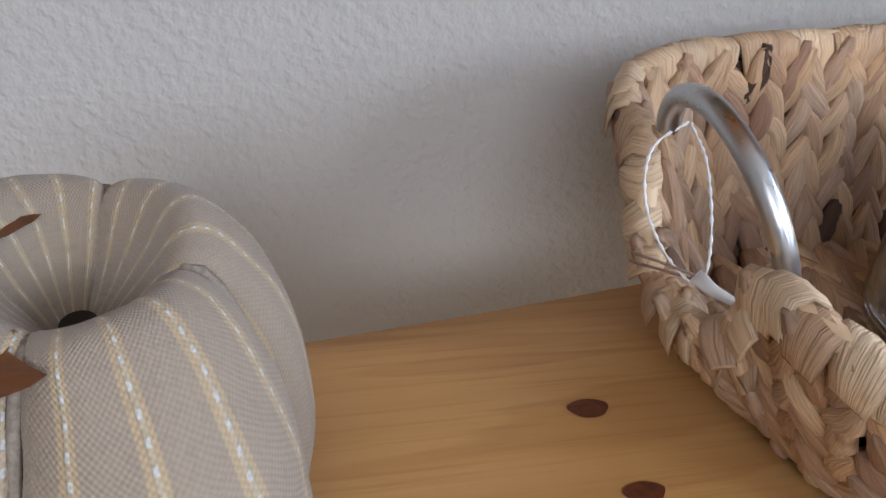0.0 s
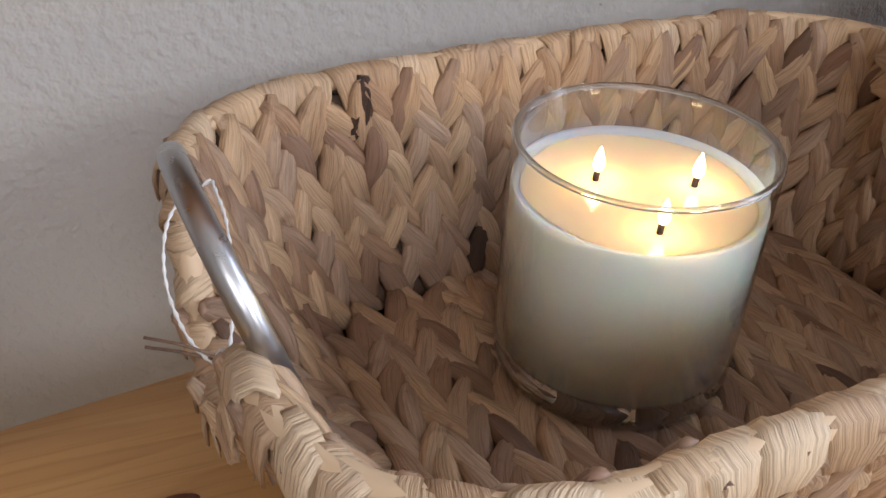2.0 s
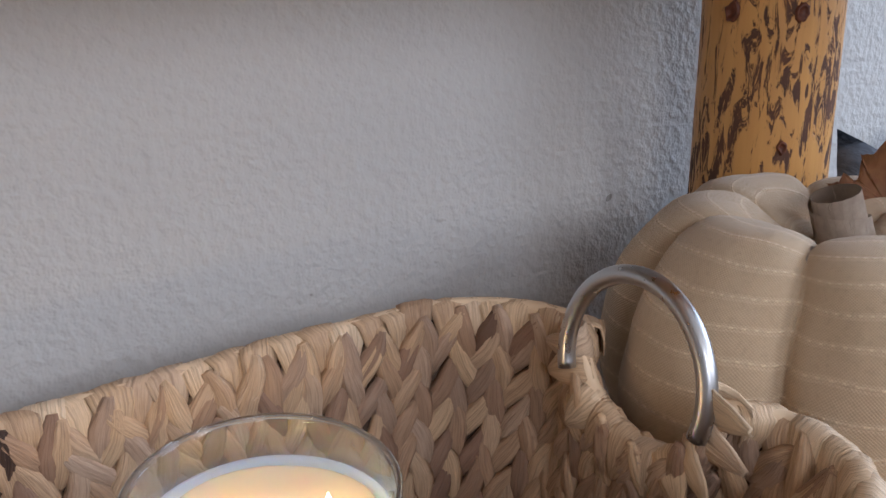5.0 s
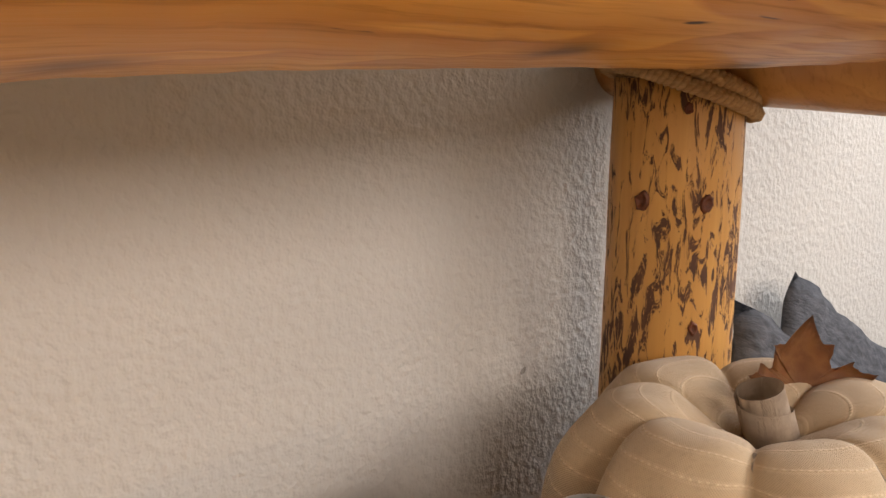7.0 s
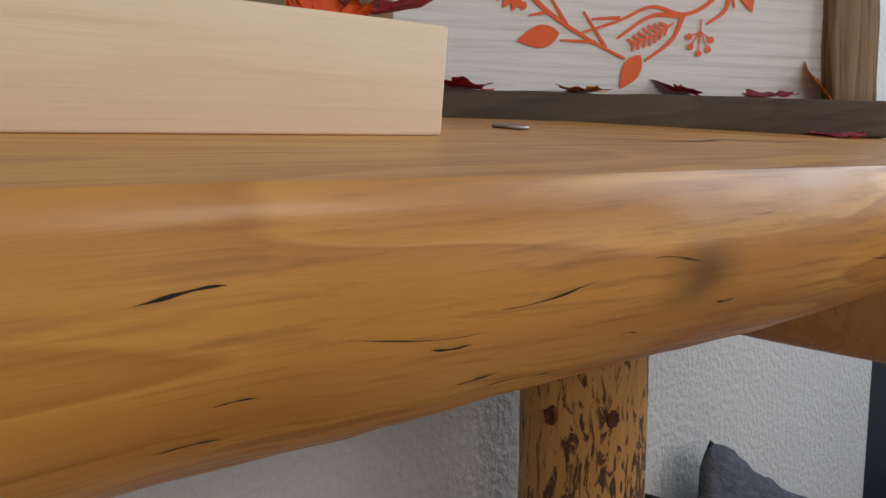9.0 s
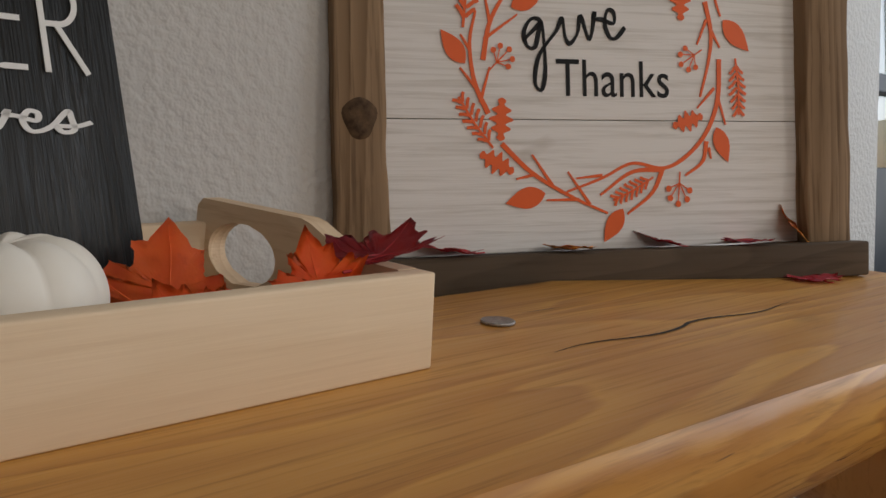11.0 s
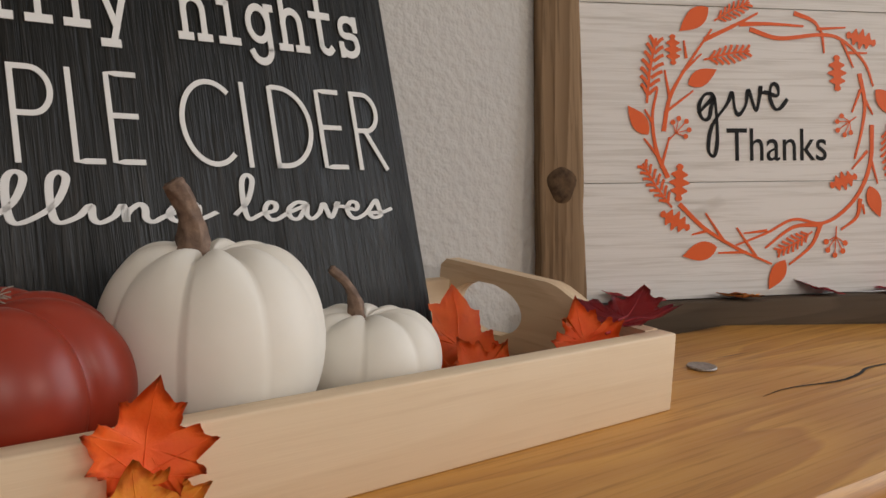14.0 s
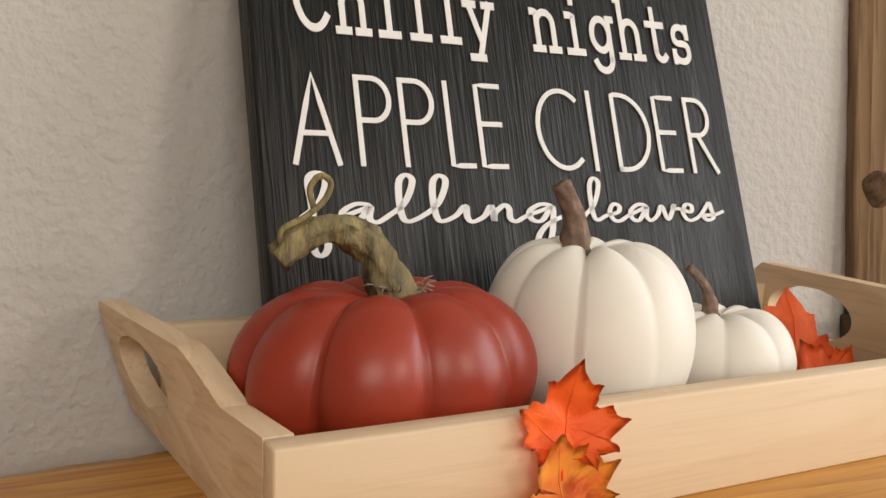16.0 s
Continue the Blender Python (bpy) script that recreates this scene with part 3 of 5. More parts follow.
PX, PY, PR = 0.447, -0.083, 0.051
log("log_post", pose(PX, PY, 0.0), 0.885, PR + 0.002, PR - 0.003, POST, "peeled log post with dark strips of bark and knots",
    [(radians(-118), 0.80, 0.0055), (radians(-124), 0.71, 0.004), (radians(-172), 0.80, 0.006), (radians(-138), 0.865, 0.0035)])
log("log_post", pose(-1.1, PY, 0.0), 0.885, PR + 0.002, PR - 0.003, POST, "peeled log post with dark strips of bark and knots")
log("cross_log", pose(0.485, 0.0, 0.905, 90, 0, 0), 0.42, 0.038, 0.047, PINE_Y, "varnished cross log under the upper shelf", [(radians(160), 0.25, 0.008)])


def rope_lashing():
    """Two turns of jute rope round the head of the post, slanting under the cross log."""
    ob = thing("rope_lashing", pose(PX, PY, 0.877), "twisted jute rope lashed round the log post", "rope")
    for dz, tilt in ((0.0, -0.018), (0.011, -0.02)):
        bm = bmesh.new()
        for s in range(3):
            pts = []
            for k in range(150):
                t = 2 * math.pi * k / 150
                ph = t * 26 + s * 2.094
                rr = PR + 0.003 + 0.0034 * math.cos(ph)
                pts.append((rr * math.cos(t), rr * math.sin(t), dz + tilt * math.cos(t + 0.6) + 0.0034 * math.sin(ph)))
            tube(bm, pts, 0.0034, 6, closed=True)
        part("rope_turn", bm, ROPE, ob)
    return ob


rope_lashing()


# ---- the woven basket ----
BC = Vector((0.01, -0.225, 0.5))


def rounded(a, x0, x1, y0, y1, r):
    """Point at the share a (0..1) of the way round a rounded rectangle, from the back left corner along the back, and the outward normal."""
    w, d = x1 - x0 - 2 * r, y1 - y0 - 2 * r
    q = math.pi * r / 2
    total = 2 * w + 2 * d + 4 * q
    s = (a % 1.0) * total
    legs = ((w, (x0 + r, y1), (1, 0)), (d, (x1, y1 - r), (0, -1)), (w, (x1 - r, y0), (-1, 0)), (d, (x0, y0 + r), (0, 1)))
    for k, (length, at, way) in enumerate(legs):
        out = (-way[1], way[0])
        if s <= length:
            return Vector((at[0] + way[0] * s, at[1] + way[1] * s)), Vector(out)
        s -= length
        if s <= q:
            end = (at[0] + way[0] * length, at[1] + way[1] * length)
            centre = (end[0] - out[0] * r, end[1] - out[1] * r)
            t = s / r
            o = Vector((out[0] * math.cos(t) + way[0] * math.sin(t), out[1] * math.cos(t) + way[1] * math.sin(t)))
            return Vector(centre) + r * o, o
        s -= q
    return Vector((x0 + r, y1)), Vector((0, 1))


RING_L, RING_R, RING = Vector((-0.172, -0.236, 0.612)), Vector((0.183, -0.234, 0.645)), 0.047


def rim_at(a):
    """The rim's middle line, with a dip under each handle."""
    p, o = rounded(a, -0.176, 0.211, -0.373, -0.098, 0.07)
    if p.x < 0.0:
        pull = min(1.0, max(0.0, (-0.262 - p.y) / 0.05)) * min(1.0, -p.x / 0.06)
        p = Vector((p.x - 0.003 * pull, p.y))
    z = 0.618 + 0.055 * (p.x + 0.18) + 0.006 * math.sin(math.pi * (p.x + 0.19) / 0.4) * (p.y > -0.2)
    for c, side in ((RING_L, -1), (RING_R, 1)):
        dy = p.y - c.y
        if p.x * side > 0.135 and abs(dy) < RING + 0.02:
            near = min(1.0, (RING + 0.02 - abs(dy)) / 0.02)
            near = near * near * (3 - 2 * near)
            low = c.z - 0.9 * max(0.0, RING ** 2 - dy * dy) ** 0.5
            z += (low - z) * near
            p = Vector((p.x + (c.x + 0.006 * side - p.x) * near, p.y))
    return Vector((p.x, p.y, z)), Vector((o.x, o.y, 0))


def side_at(a, h):
    """A point on the basket's side, h from the bottom (0) to the rim (1), and the way out."""
    top, o = rim_at(a)
    b, _ = rounded(a, -0.118, 0.19, -0.318, -0.118, 0.05)
    low = Vector((b.x, b.y, 0.509))
    bulge = 0.006 * math.sin(math.pi * h)
    p = low.lerp(top, h) + o * bulge
    return p, o


def strand(length, width, thick, seed, bend=0.0):
    """A plump, pointed strand of dried stalk along x, creased lengthwise."""
    rnd = random.Random(seed)
    bm = bmesh.new()
    rows = []
    n = 8
    shape = ((-1.0, 0.0), (-0.72, 0.66), (-0.30, 0.98), (0.02, 0.86), (0.36, 1.0), (0.74, 0.64), (1.0, 0.0), (0.0, -0.4))
    lopside, sway = rnd.uniform(-0.12, 0.12), rnd.uniform(-0.2, 0.2)
    for i in range(n + 1):
        t = i / n
        full = math.sin(math.pi * (0.05 + 0.90 * t)) ** 0.62
        w = 0.5 * width * (0.10 + 0.90 * full) * (1 + 0.07 * rnd.uniform(-1, 1))
        h = thick * (0.2 + 0.8 * full)
        x = length * (t - 0.5)
        yc = sway * width * math.sin(math.pi * t * 1.4 + seed)
        rows.append([(x, yc + w * q, bend * full + h * k * (1 + lopside * q)) for q, k in shape])
    m = len(shape)
    vs = grid(bm, rows, closed_v=True, uv=lambda i, j: (i / n, j / m))
    cap(bm, vs[0]), cap(bm, vs[-1])
    return bm


def mesh_of(bm, name, material):
    bmesh.ops.recalc_face_normals(bm, faces=bm.faces)
    me = bpy.data.meshes.new(name)
    bm.to_mesh(me)
    bm.free()
    me.materials.append(material)
    for p in me.polygons:
        p.use_smooth = True
    return me


def frame_of(p, along, out, roll=0.0):
    x = along.normalized()
    z = (out - x * out.dot(x)).normalized()
    y = z.cross(x)
    m = Matrix((x, y, z)).transposed().to_4x4()
    m.translation = p
    return m @ Matrix.Rotation(roll, 4, "X")


def basket():
    ob = thing("basket", Matrix.Translation(BC), "woven water hyacinth basket with steel ring handles", "basket")
    back = Matrix.Translation(-BC)
    # core under the weave, its dark brown painting the shade in the gaps
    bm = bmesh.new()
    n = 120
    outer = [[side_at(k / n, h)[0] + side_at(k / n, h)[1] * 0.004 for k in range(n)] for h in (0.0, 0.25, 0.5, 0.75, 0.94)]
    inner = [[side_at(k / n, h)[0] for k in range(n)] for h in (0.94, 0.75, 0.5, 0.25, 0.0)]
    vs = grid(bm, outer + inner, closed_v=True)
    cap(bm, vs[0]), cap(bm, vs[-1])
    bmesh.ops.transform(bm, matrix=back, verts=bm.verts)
    part("core", bm, WEAVE_SHADE, ob)
    rnd = random.Random(5)
    sides = [mesh_of(strand(0.041, 0.0150, 0.0062, s, 0.001), "strand", REED) for s in range(9)]
    floor_strands = [mesh_of(strand(0.044, 0.0150, 0.0062, 20 + s, 0.001), "strand", REED) for s in range(7)]
    jobs = []
    cols = 96
    for c in range(cols):
        for side in (0, 1):
            for r in range(6):
                a = (c + 0.5 + 0.12 * rnd.uniform(-1, 1)) / cols
                h = (r + 0.35 + (0.5 if c % 2 else 0.0) + 0.12 * rnd.uniform(-1, 1)) / 6.0
                h = min(h, 0.85 + 0.02 * rnd.uniform(-1, 1))
                p, o = side_at(a, h)
                q, _ = side_at(a, h + 0.08)
                e, _ = side_at(a + 0.004, h)
                up, along = (q - p).normalized(), (e - p).normalized()
                lean = (1 if c % 2 else -1) * rnd.uniform(0.26, 0.46)
                way = up * math.cos(lean) + along * math.sin(lean)
                face = -o if side == 0 else o
                pos = p - o * 0.0005 if side == 0 else p + o * 0.0045
                jobs.append((0 if side == 0 else 2, side, pos, frame_of(pos, way, face, rnd.uniform(-0.35, 0.35)) @ Matrix.Rotation(rnd.uniform(-0.16, -0.06), 4, "Y"), sides))
    x = -0.108
    row = 0
    while x < 0.185:
        y = -0.312 + (0.011 if row % 2 else 0.0)
        while y < -0.12:
            lean = (1 if row % 2 else -1) * rnd.uniform(0.28, 0.46)
            pos = Vector((x, y + rnd.uniform(-0.003, 0.003), 0.5115))
            if rounded_in(pos.x, pos.y):
                m = frame_of(pos, Vector((math.sin(lean), math.cos(lean), 0.0)), Vector((0, 0, 1)), rnd.uniform(-0.3, 0.3))
                jobs.append((1, 0, pos, m @ Matrix.Rotation(rnd.uniform(-0.14, -0.05), 4, "Y"), floor_strands))
            y += 0.021
        x += 0.0118
        row += 1
    # those along the back and left of the inside are parts, the rest is joined
    single = [j for j in jobs if j[0] == 0 and (j[2].y > -0.16 or j[2].x < -0.10)][:300]
    marked = {id(j) for j in single}
    for j in single:
        s = new("strand", rnd.choice(j[4]))
        s.parent = ob
        s.matrix_basis = back @ j[3]
    rest = bmesh.new()
    for j in jobs:
        if id(j) not in marked:
            me = rnd.choice(j[4])
            at = len(rest.verts)
            rest.from_mesh(me)
            rest.verts.ensure_lookup_table()
            bmesh.ops.transform(rest, matrix=back @ j[3], verts=rest.verts[at:])
    tagged(part("weave", rest, REED, ob), kind="stuff")
    bm = bmesh.new()
    tube(bm, [rim_at(k / 220)[0] + rim_at(k / 220)[1] * 0.003 - BC for k in range(221)], 0.0050, 10)
    part("rim_core", bm, REED_RIM, ob)
    # rim: flat stalks folded over the edge, pointed below
    wraps = []
    fold = ((0.0066, -0.013), (0.0074, -0.004), (0.0056, 0.0036), (0.0, 0.0062), (-0.0056, 0.0036), (-0.0076, -0.004), (-0.0076, -0.013), (-0.0066, -0.023))
    half = (0.0080, 0.0104, 0.0114, 0.0116, 0.0112, 0.0100, 0.0074, 0.0022)
    for s in range(10):
        bm = bmesh.new()
        r0 = random.Random(90 + s)
        rows, skew = [], r0.uniform(-0.6, 0.6)
        for (y, z), w in zip(fold, half):
            g = 1 + r0.uniform(-0.06, 0.08)
            row = []
            for u in (-1.0, -0.55, 0.0, 0.55, 1.0):
                crease = 1 - 0.10 * u * u + 0.05 * math.sin(5 * u + s)
                row.append((w * u + skew * y, y * g * crease, z * (crease if z > 0 else 1) - 0.0006 * u * u))
            rows.append(row)
        rows = [row + [(x * 0.98, y * 0.84, z - 0.0013) for x, y, z in row[::-1]] for row in rows]
        vs = grid(bm, rows, closed_v=True, uv=lambda i, j: (i / 7, min(j, 9 - j) / 4))
        cap(bm, vs[0]), cap(bm, vs[-1])
        wraps.append(mesh_of(bm, "rim_wrap", REED_RIM))
    k, total = 0, 0.0
    last = rim_at(0)[0]
    step = 0.0205
    for i in range(1, 2401):
        p, o = rim_at(i / 2400)
        total += (p - last).length
        if total > step:
            total = 0.0
            way = (p - last).normalized()
            s = new("rim_wrap", wraps[(k * 7) % 10])
            s.parent = ob
            m = frame_of(p + o * 0.003 + Vector((0, 0, rnd.uniform(-0.0012, 0.001))), way, way.cross(o), rnd.uniform(-0.10, 0.10))
            s.matrix_basis = back @ m @ Matrix.Rotation(rnd.uniform(-0.28, 0.28), 4, "Z")
            k += 1
            step = rnd.uniform(0.012, 0.019)
        last = p
    for c, lean, first in ((RING_L, -0.34, 0.12), (RING_R, 0.12, -0.10)):
        bm = bmesh.new()
        up = Vector((math.sin(lean), 0, math.cos(lean)))
        pts = [c + RING * (math.cos(t) * Vector((0, 1, 0)) + math.sin(t) * up) - BC for t in [math.pi * (first + (1.10 - first) * k / 48) for k in range(49)]]
        tube(bm, pts, 0.0048, 14)
        part("ring_handle", bm, STEEL, ob, "brushed steel ring handle")
    return ob


def rounded_in(x, y):
    x0, x1, y0, y1, r = -0.112, 0.186, -0.312, -0.122, 0.05
    if not (x0 < x < x1 and y0 < y < y1):
        return False
    dx, dy = max(x0 + r - x, x - x1 + r, 0), max(y0 + r - y, y - y1 + r, 0)
    return math.hypot(dx, dy) < r


basket()


def tag_loop():
    """The beaded plastic loop of a price tag, left hanging on the handle."""
    ob = thing("tag_loop", Matrix.Translation(RING_L + Vector((-0.002, 0.02, 0.0))), "thin beaded white plastic tag loop on the handle", "tag")
    o = RING_L + Vector((-0.012, 0.02, 0.0))
    pts = smooth_path([(-0.181, -0.196, 0.632), (-0.197, -0.20, 0.622), (-0.203, -0.215, 0.606), (-0.200, -0.235, 0.593), (-0.191, -0.248, 0.588), (-0.184, -0.236, 0.603), (-0.180, -0.215, 0.622), (-0.181, -0.198, 0.632)], 10)
    bm = bmesh.new()
    tube(bm, [p - o for p in pts], lambda t: 0.0004 + 0.0005 * (math.sin(t * 190) > 0.2), 6)
    part("beaded_loop", bm, PLASTIC, ob)
    bm = bmesh.new()
    tube(bm, [Vector(p) - o for p in ((-0.192, -0.245, 0.590), (-0.188, -0.253, 0.588), (-0.180, -0.262, 0.586), (-0.170, -0.272, 0.585))], lambda t: 0.0034 * (1 - 0.75 * t), 8, flat=0.5)
    part("catch", bm, PLASTIC, ob)
    bm = bmesh.new()
    for dz in (0.0, 0.002):
        tube(bm, [Vector(p) - o for p in ((-0.193, -0.246, 0.589 + dz), (-0.203, -0.236, 0.588 + 1.6 * dz), (-0.214, -0.232, 0.590 + 2 * dz))], 0.0006, 5)
    part("loose_end", bm, STEM_BROWN, ob)


tag_loop()


# ---- the candle ----
def candle():
    c = Vector((0.006, -0.212, 0.519))
    ob = thing("candle", Matrix.Translation(c) @ pose(0, 0, 0, 4, -2, 0), "lit three-wick ivory candle in a clear glass jar", "candle")
    R, top = 0.0555, 0.116
    bm = bmesh.new()
    lathe(bm, [(0.0001, 0.0), (R - 0.008, 0.0), (R - 0.002, 0.002), (R, 0.008), (R, 0.05), (R, top - 0.002), (R - 0.0008, top), (R - 0.0024, top), (R - 0.0030, top - 0.002), (R - 0.0030, 0.098), (R - 0.0008, 0.094), (R - 0.0008, 0.017), (R - 0.006, 0.0145), (0.0001, 0.0142)], 72)
    g = part("glass_jar", bm, GLASS, ob, "clear glass jar")
    g.visible_shadow = False
    bm = bmesh.new()
    lathe(bm, [(0.0001, 0.0004), (R - 0.009, 0.0004), (R - 0.003, 0.0024), (R - 0.0006, 0.008), (R - 0.0006, 0.0136), (0.0001, 0.0138)], 72)
    part("jar_base", bm, THICK_GLASS, ob, "thick clear glass base").visible_shadow = False
    bm = bmesh.new()
    tube(bm, [((R - 0.0012) * math.cos(t), (R - 0.0012) * math.sin(t), top) for t in [2 * math.pi * k / 72 for k in range(72)]], 0.0014, 8, closed=True)
    part("jar_lip", bm, THICK_GLASS, ob, "rounded glass lip").visible_shadow = False
    bm = bmesh.new()
    r = R - 0.0012
    lathe(bm, [(0.0001, 0.0147), (r - 0.004, 0.0147), (r, 0.018), (r, 0.0940), (r - 0.0004, 0.0955), (r - 0.0012, 0.0945), (r - 0.003, 0.0930), (r - 0.006, 0.0926), (0.0001, 0.0924)], 72)
    part("wax", bm, WAX, ob, "ivory wax")
    bm = bmesh.new()
    rows = []
    for q in (1.0, 0.6, 0.02):
        rows.append([(q * (r - 0.0045) * (1 + 0.012 * math.sin(5 * t)) * math.cos(t), q * (r - 0.0045) * (1 + 0.012 * math.sin(5 * t)) * math.sin(t), 0.0929) for t in [2 * math.pi * k / 48 for k in range(48)]])
    vs = grid(bm, rows, closed_v=True)
    cap(bm, vs[-1])
    part("melted_pool", bm, MELT, ob, "pool of melted wax")
    for x, y in ((-0.0135, 0.0125), (0.0245, -0.0065), (-0.0115, -0.0325)):
        bm = bmesh.new()
        tube(bm, [(x, y, 0.0905), (x, y, 0.0950), (x + 0.0007, y, 0.0985)], 0.0014, 8)
        part("wick", bm, WICK, ob, "burnt black wick")
        bm = bmesh.new()
        lathe(bm, [(0.0002, 0.0965), (0.0017, 0.0978), (0.0026, 0.1003), (0.0023, 0.1030), (0.0013, 0.1060), (0.0002, 0.1090)], 14, x + 0.0006, y)
        f = part("flame", bm, FLAME, ob, "small bright flame")
        f.visible_shadow = False
        lamp = bpy.data.lights.new("flame_light", "POINT")
        lamp.energy, lamp.color, lamp.shadow_soft_size = 0.026, (1.0, 0.56, 0.2), 0.003
        l = new("flame_light", lamp)
        l.location = c + pose(0, 0, 0, 4, -2, 0).to_3x3() @ Vector((x + 0.0006, y, 0.1030))
    return ob


candle()


# ---- pumpkins ----
def lobed(bm, R, height, lobes, depth, dimple, seg=160, rings=40, phase=0.0, sharp=0.5, uneven=0.0, seed=0, uvs=True, power=1.0):
    """A pumpkin of soft lobes: from the bottom over the side into the hollow at the top."""
    rnd = random.Random(seed)
    bulge = [1 + uneven * rnd.uniform(-1, 1) for _ in range(lobes)]
    rows = []
    for i in range(rings + 1):
        t = i / rings
        phi = -math.pi / 2 + math.pi * t
        row = []
        for k in range(seg):
            a = 2 * math.pi * k / seg
            l = (a / (2 * math.pi) * lobes + phase) % lobes
            f = l % 1.0
            hump = abs(math.sin(math.pi * f)) ** sharp
            b = bulge[int(l) % lobes]
            side = math.cos(phi) ** power if phi < math.pi / 2 else 0.0
            r = R * (0.05 + 0.95 * side) * (1 - depth * (1 - hump) * (0.35 + 0.65 * side)) * (1 + (b - 1) * side)
            z = height / 2 + height / 2 * math.sin(phi)
            z *= 1 - 0.06 * (1 - hump) * t
            z -= dimple * max(0.0, math.sin(phi)) ** 6 * (1 - side) ** 2
            row.append((r * math.cos(a), r * math.sin(a), max(0.0, z + 0.004 * (b - 1) * 10 * max(0, math.sin(phi)) * side)))
        rows.append(row)
    vs = grid(bm, rows, closed_v=True, uv=(lambda i, j: (j / seg, i / rings)) if uvs else None)
    cap(bm, vs[0][::-1]), cap(bm, vs[-1])


def cloth_pumpkin(m, cloth, label, R, height, lobes, phase, seed, flare=0.0):
    ob = thing("fabric_pumpkin", m, label, "pumpkin", "fabric pumpkins")
    bm = bmesh.new()
    lobed(bm, R, height, lobes, 0.30, 0.05, 200, 48, phase, 0.42, 0.05, seed, power=0.72)
    for v in bm.verts:
        v.co += wob(v.co, 26, 0.0030) + wob(v.co, 70, 0.0008)
        k = 1 + flare * (0.5 - v.co.z / height)
        v.co.x, v.co.y = v.co.x * k, v.co.y * k
    part("cloth_body", bm, cloth, ob)
    # near-black plug that paints the deep shade in the centre dimple
    bm = bmesh.new()
    lathe(bm, [(0.0005, height - 0.044), (0.006, height - 0.042), (0.007, height - 0.050), (0.0005, height - 0.053)], 16)
    part("hollow_shade", bm, DARK, ob)
    for k in range(lobes):
        a = 2 * math.pi * (k - phase) / lobes
        bm = bmesh.new()
        pts = []
        for i in range(19):
            phi = math.pi * (-0.35 + 0.80 * i / 18)
            side = math.cos(phi) ** 0.72
            r = R * (0.05 + 0.95 * side) * (1 - 0.30 * (0.35 + 0.65 * side)) + 0.0055
            pts.append((r * math.cos(a), r * math.sin(a), (height / 2 + height / 2 * math.sin(phi)) * (1 - 0.06 * (0.5 + phi / math.pi)) - 0.05 * max(0.0, math.sin(phi)) ** 6 * (1 - math.cos(phi) ** 0.72) ** 2))
        tube(bm, [(x * (1 + flare * (0.5 - z / height)), y * (1 + flare * (0.5 - z / height)), z) for x, y, z in pts], 0.0021, 6)
        part("twine", bm, TWINE, ob)
    return ob


def rolled_stem(parent, m):
    """A strip of stiff cloth rolled into a cone."""
    bm = bmesh.new()
    rows = []
    for i in range(64):
        t = i / 63
        a = t * 4.2 * math.pi
        r = 0.0135 + 0.0046 * t
        low = -0.02 - 0.005 * t
        high = 0.032 - 0.032 * max(0.0, t - 0.45) * 1.8
        rows.append([(r * 1.15 * math.cos(a), r * 1.15 * math.sin(a), low), (r * math.cos(a), r * math.sin(a), 0.5 * (low + high)), (r * 0.98 * math.cos(a), r * 0.98 * math.sin(a), high)])
    vs = grid(bm, rows)
    bmesh.ops.solidify(bm, geom=bm.faces[:], thickness=0.0014)
    bmesh.ops.transform(bm, matrix=m, verts=bm.verts)
    return part("rolled_stem", bm, FELT, parent, "pale rolled bark-like stem")


HALF_LEAF = ((0.0, -0.06), (0.14, -0.06), (0.34, -0.15), (0.34, 0.0), (0.54, 0.06), (0.46, 0.18), (0.64, 0.40), (0.50, 0.42), (0.46, 0.52), (0.32, 0.46), (0.28, 0.50), (0.30, 0.70), (0.18, 0.70), (0.0, 0.95))


def leaf_height(x, y, curl, seed):
    rr = x * x + (y - 0.28) ** 2
    return curl * rr + 0.05 * math.sin(5 * math.atan2(x, y - 0.1)) * rr + 0.05 * noise.noise(Vector((x * 4 + seed, y * 4, 0.0)))


def maple(bm, size, curl, seed, m=None, lift=0.0):
    """A maple leaf in cloth: jagged outline, ribs, curled up or down."""
    rnd = random.Random(seed)
    outline = [(x, y) for x, y in HALF_LEAF] + [(-x, y) for x, y in HALF_LEAF[-2:0:-1]]
    dense = []
    for k, (x, y) in enumerate(outline):
        nx, ny = outline[(k + 1) % len(outline)]
        for s in range(4):
            t = s / 4
            jag = 0.014 * rnd.uniform(-1, 1)
            dense.append((x + (nx - x) * t + jag, y + (ny - y) * t + jag))
    rows = []
    for q in (1.0, 0.75, 0.5, 0.25, 0.03):
        row = []
        for x, y in dense:
            X, Y = x * q, 0.28 + (y - 0.28) * q
            row.append((size * X, size * Y, size * leaf_height(X, Y, curl, seed) + lift))
        rows.append(row)
    vs = grid(bm, rows, closed_v=True)
    cap(bm, vs[-1])
    bmesh.ops.solidify(bm, geom=bm.faces[:], thickness=0.0006)
    if m is not None:
        bmesh.ops.transform(bm, matrix=m, verts=bm.verts)


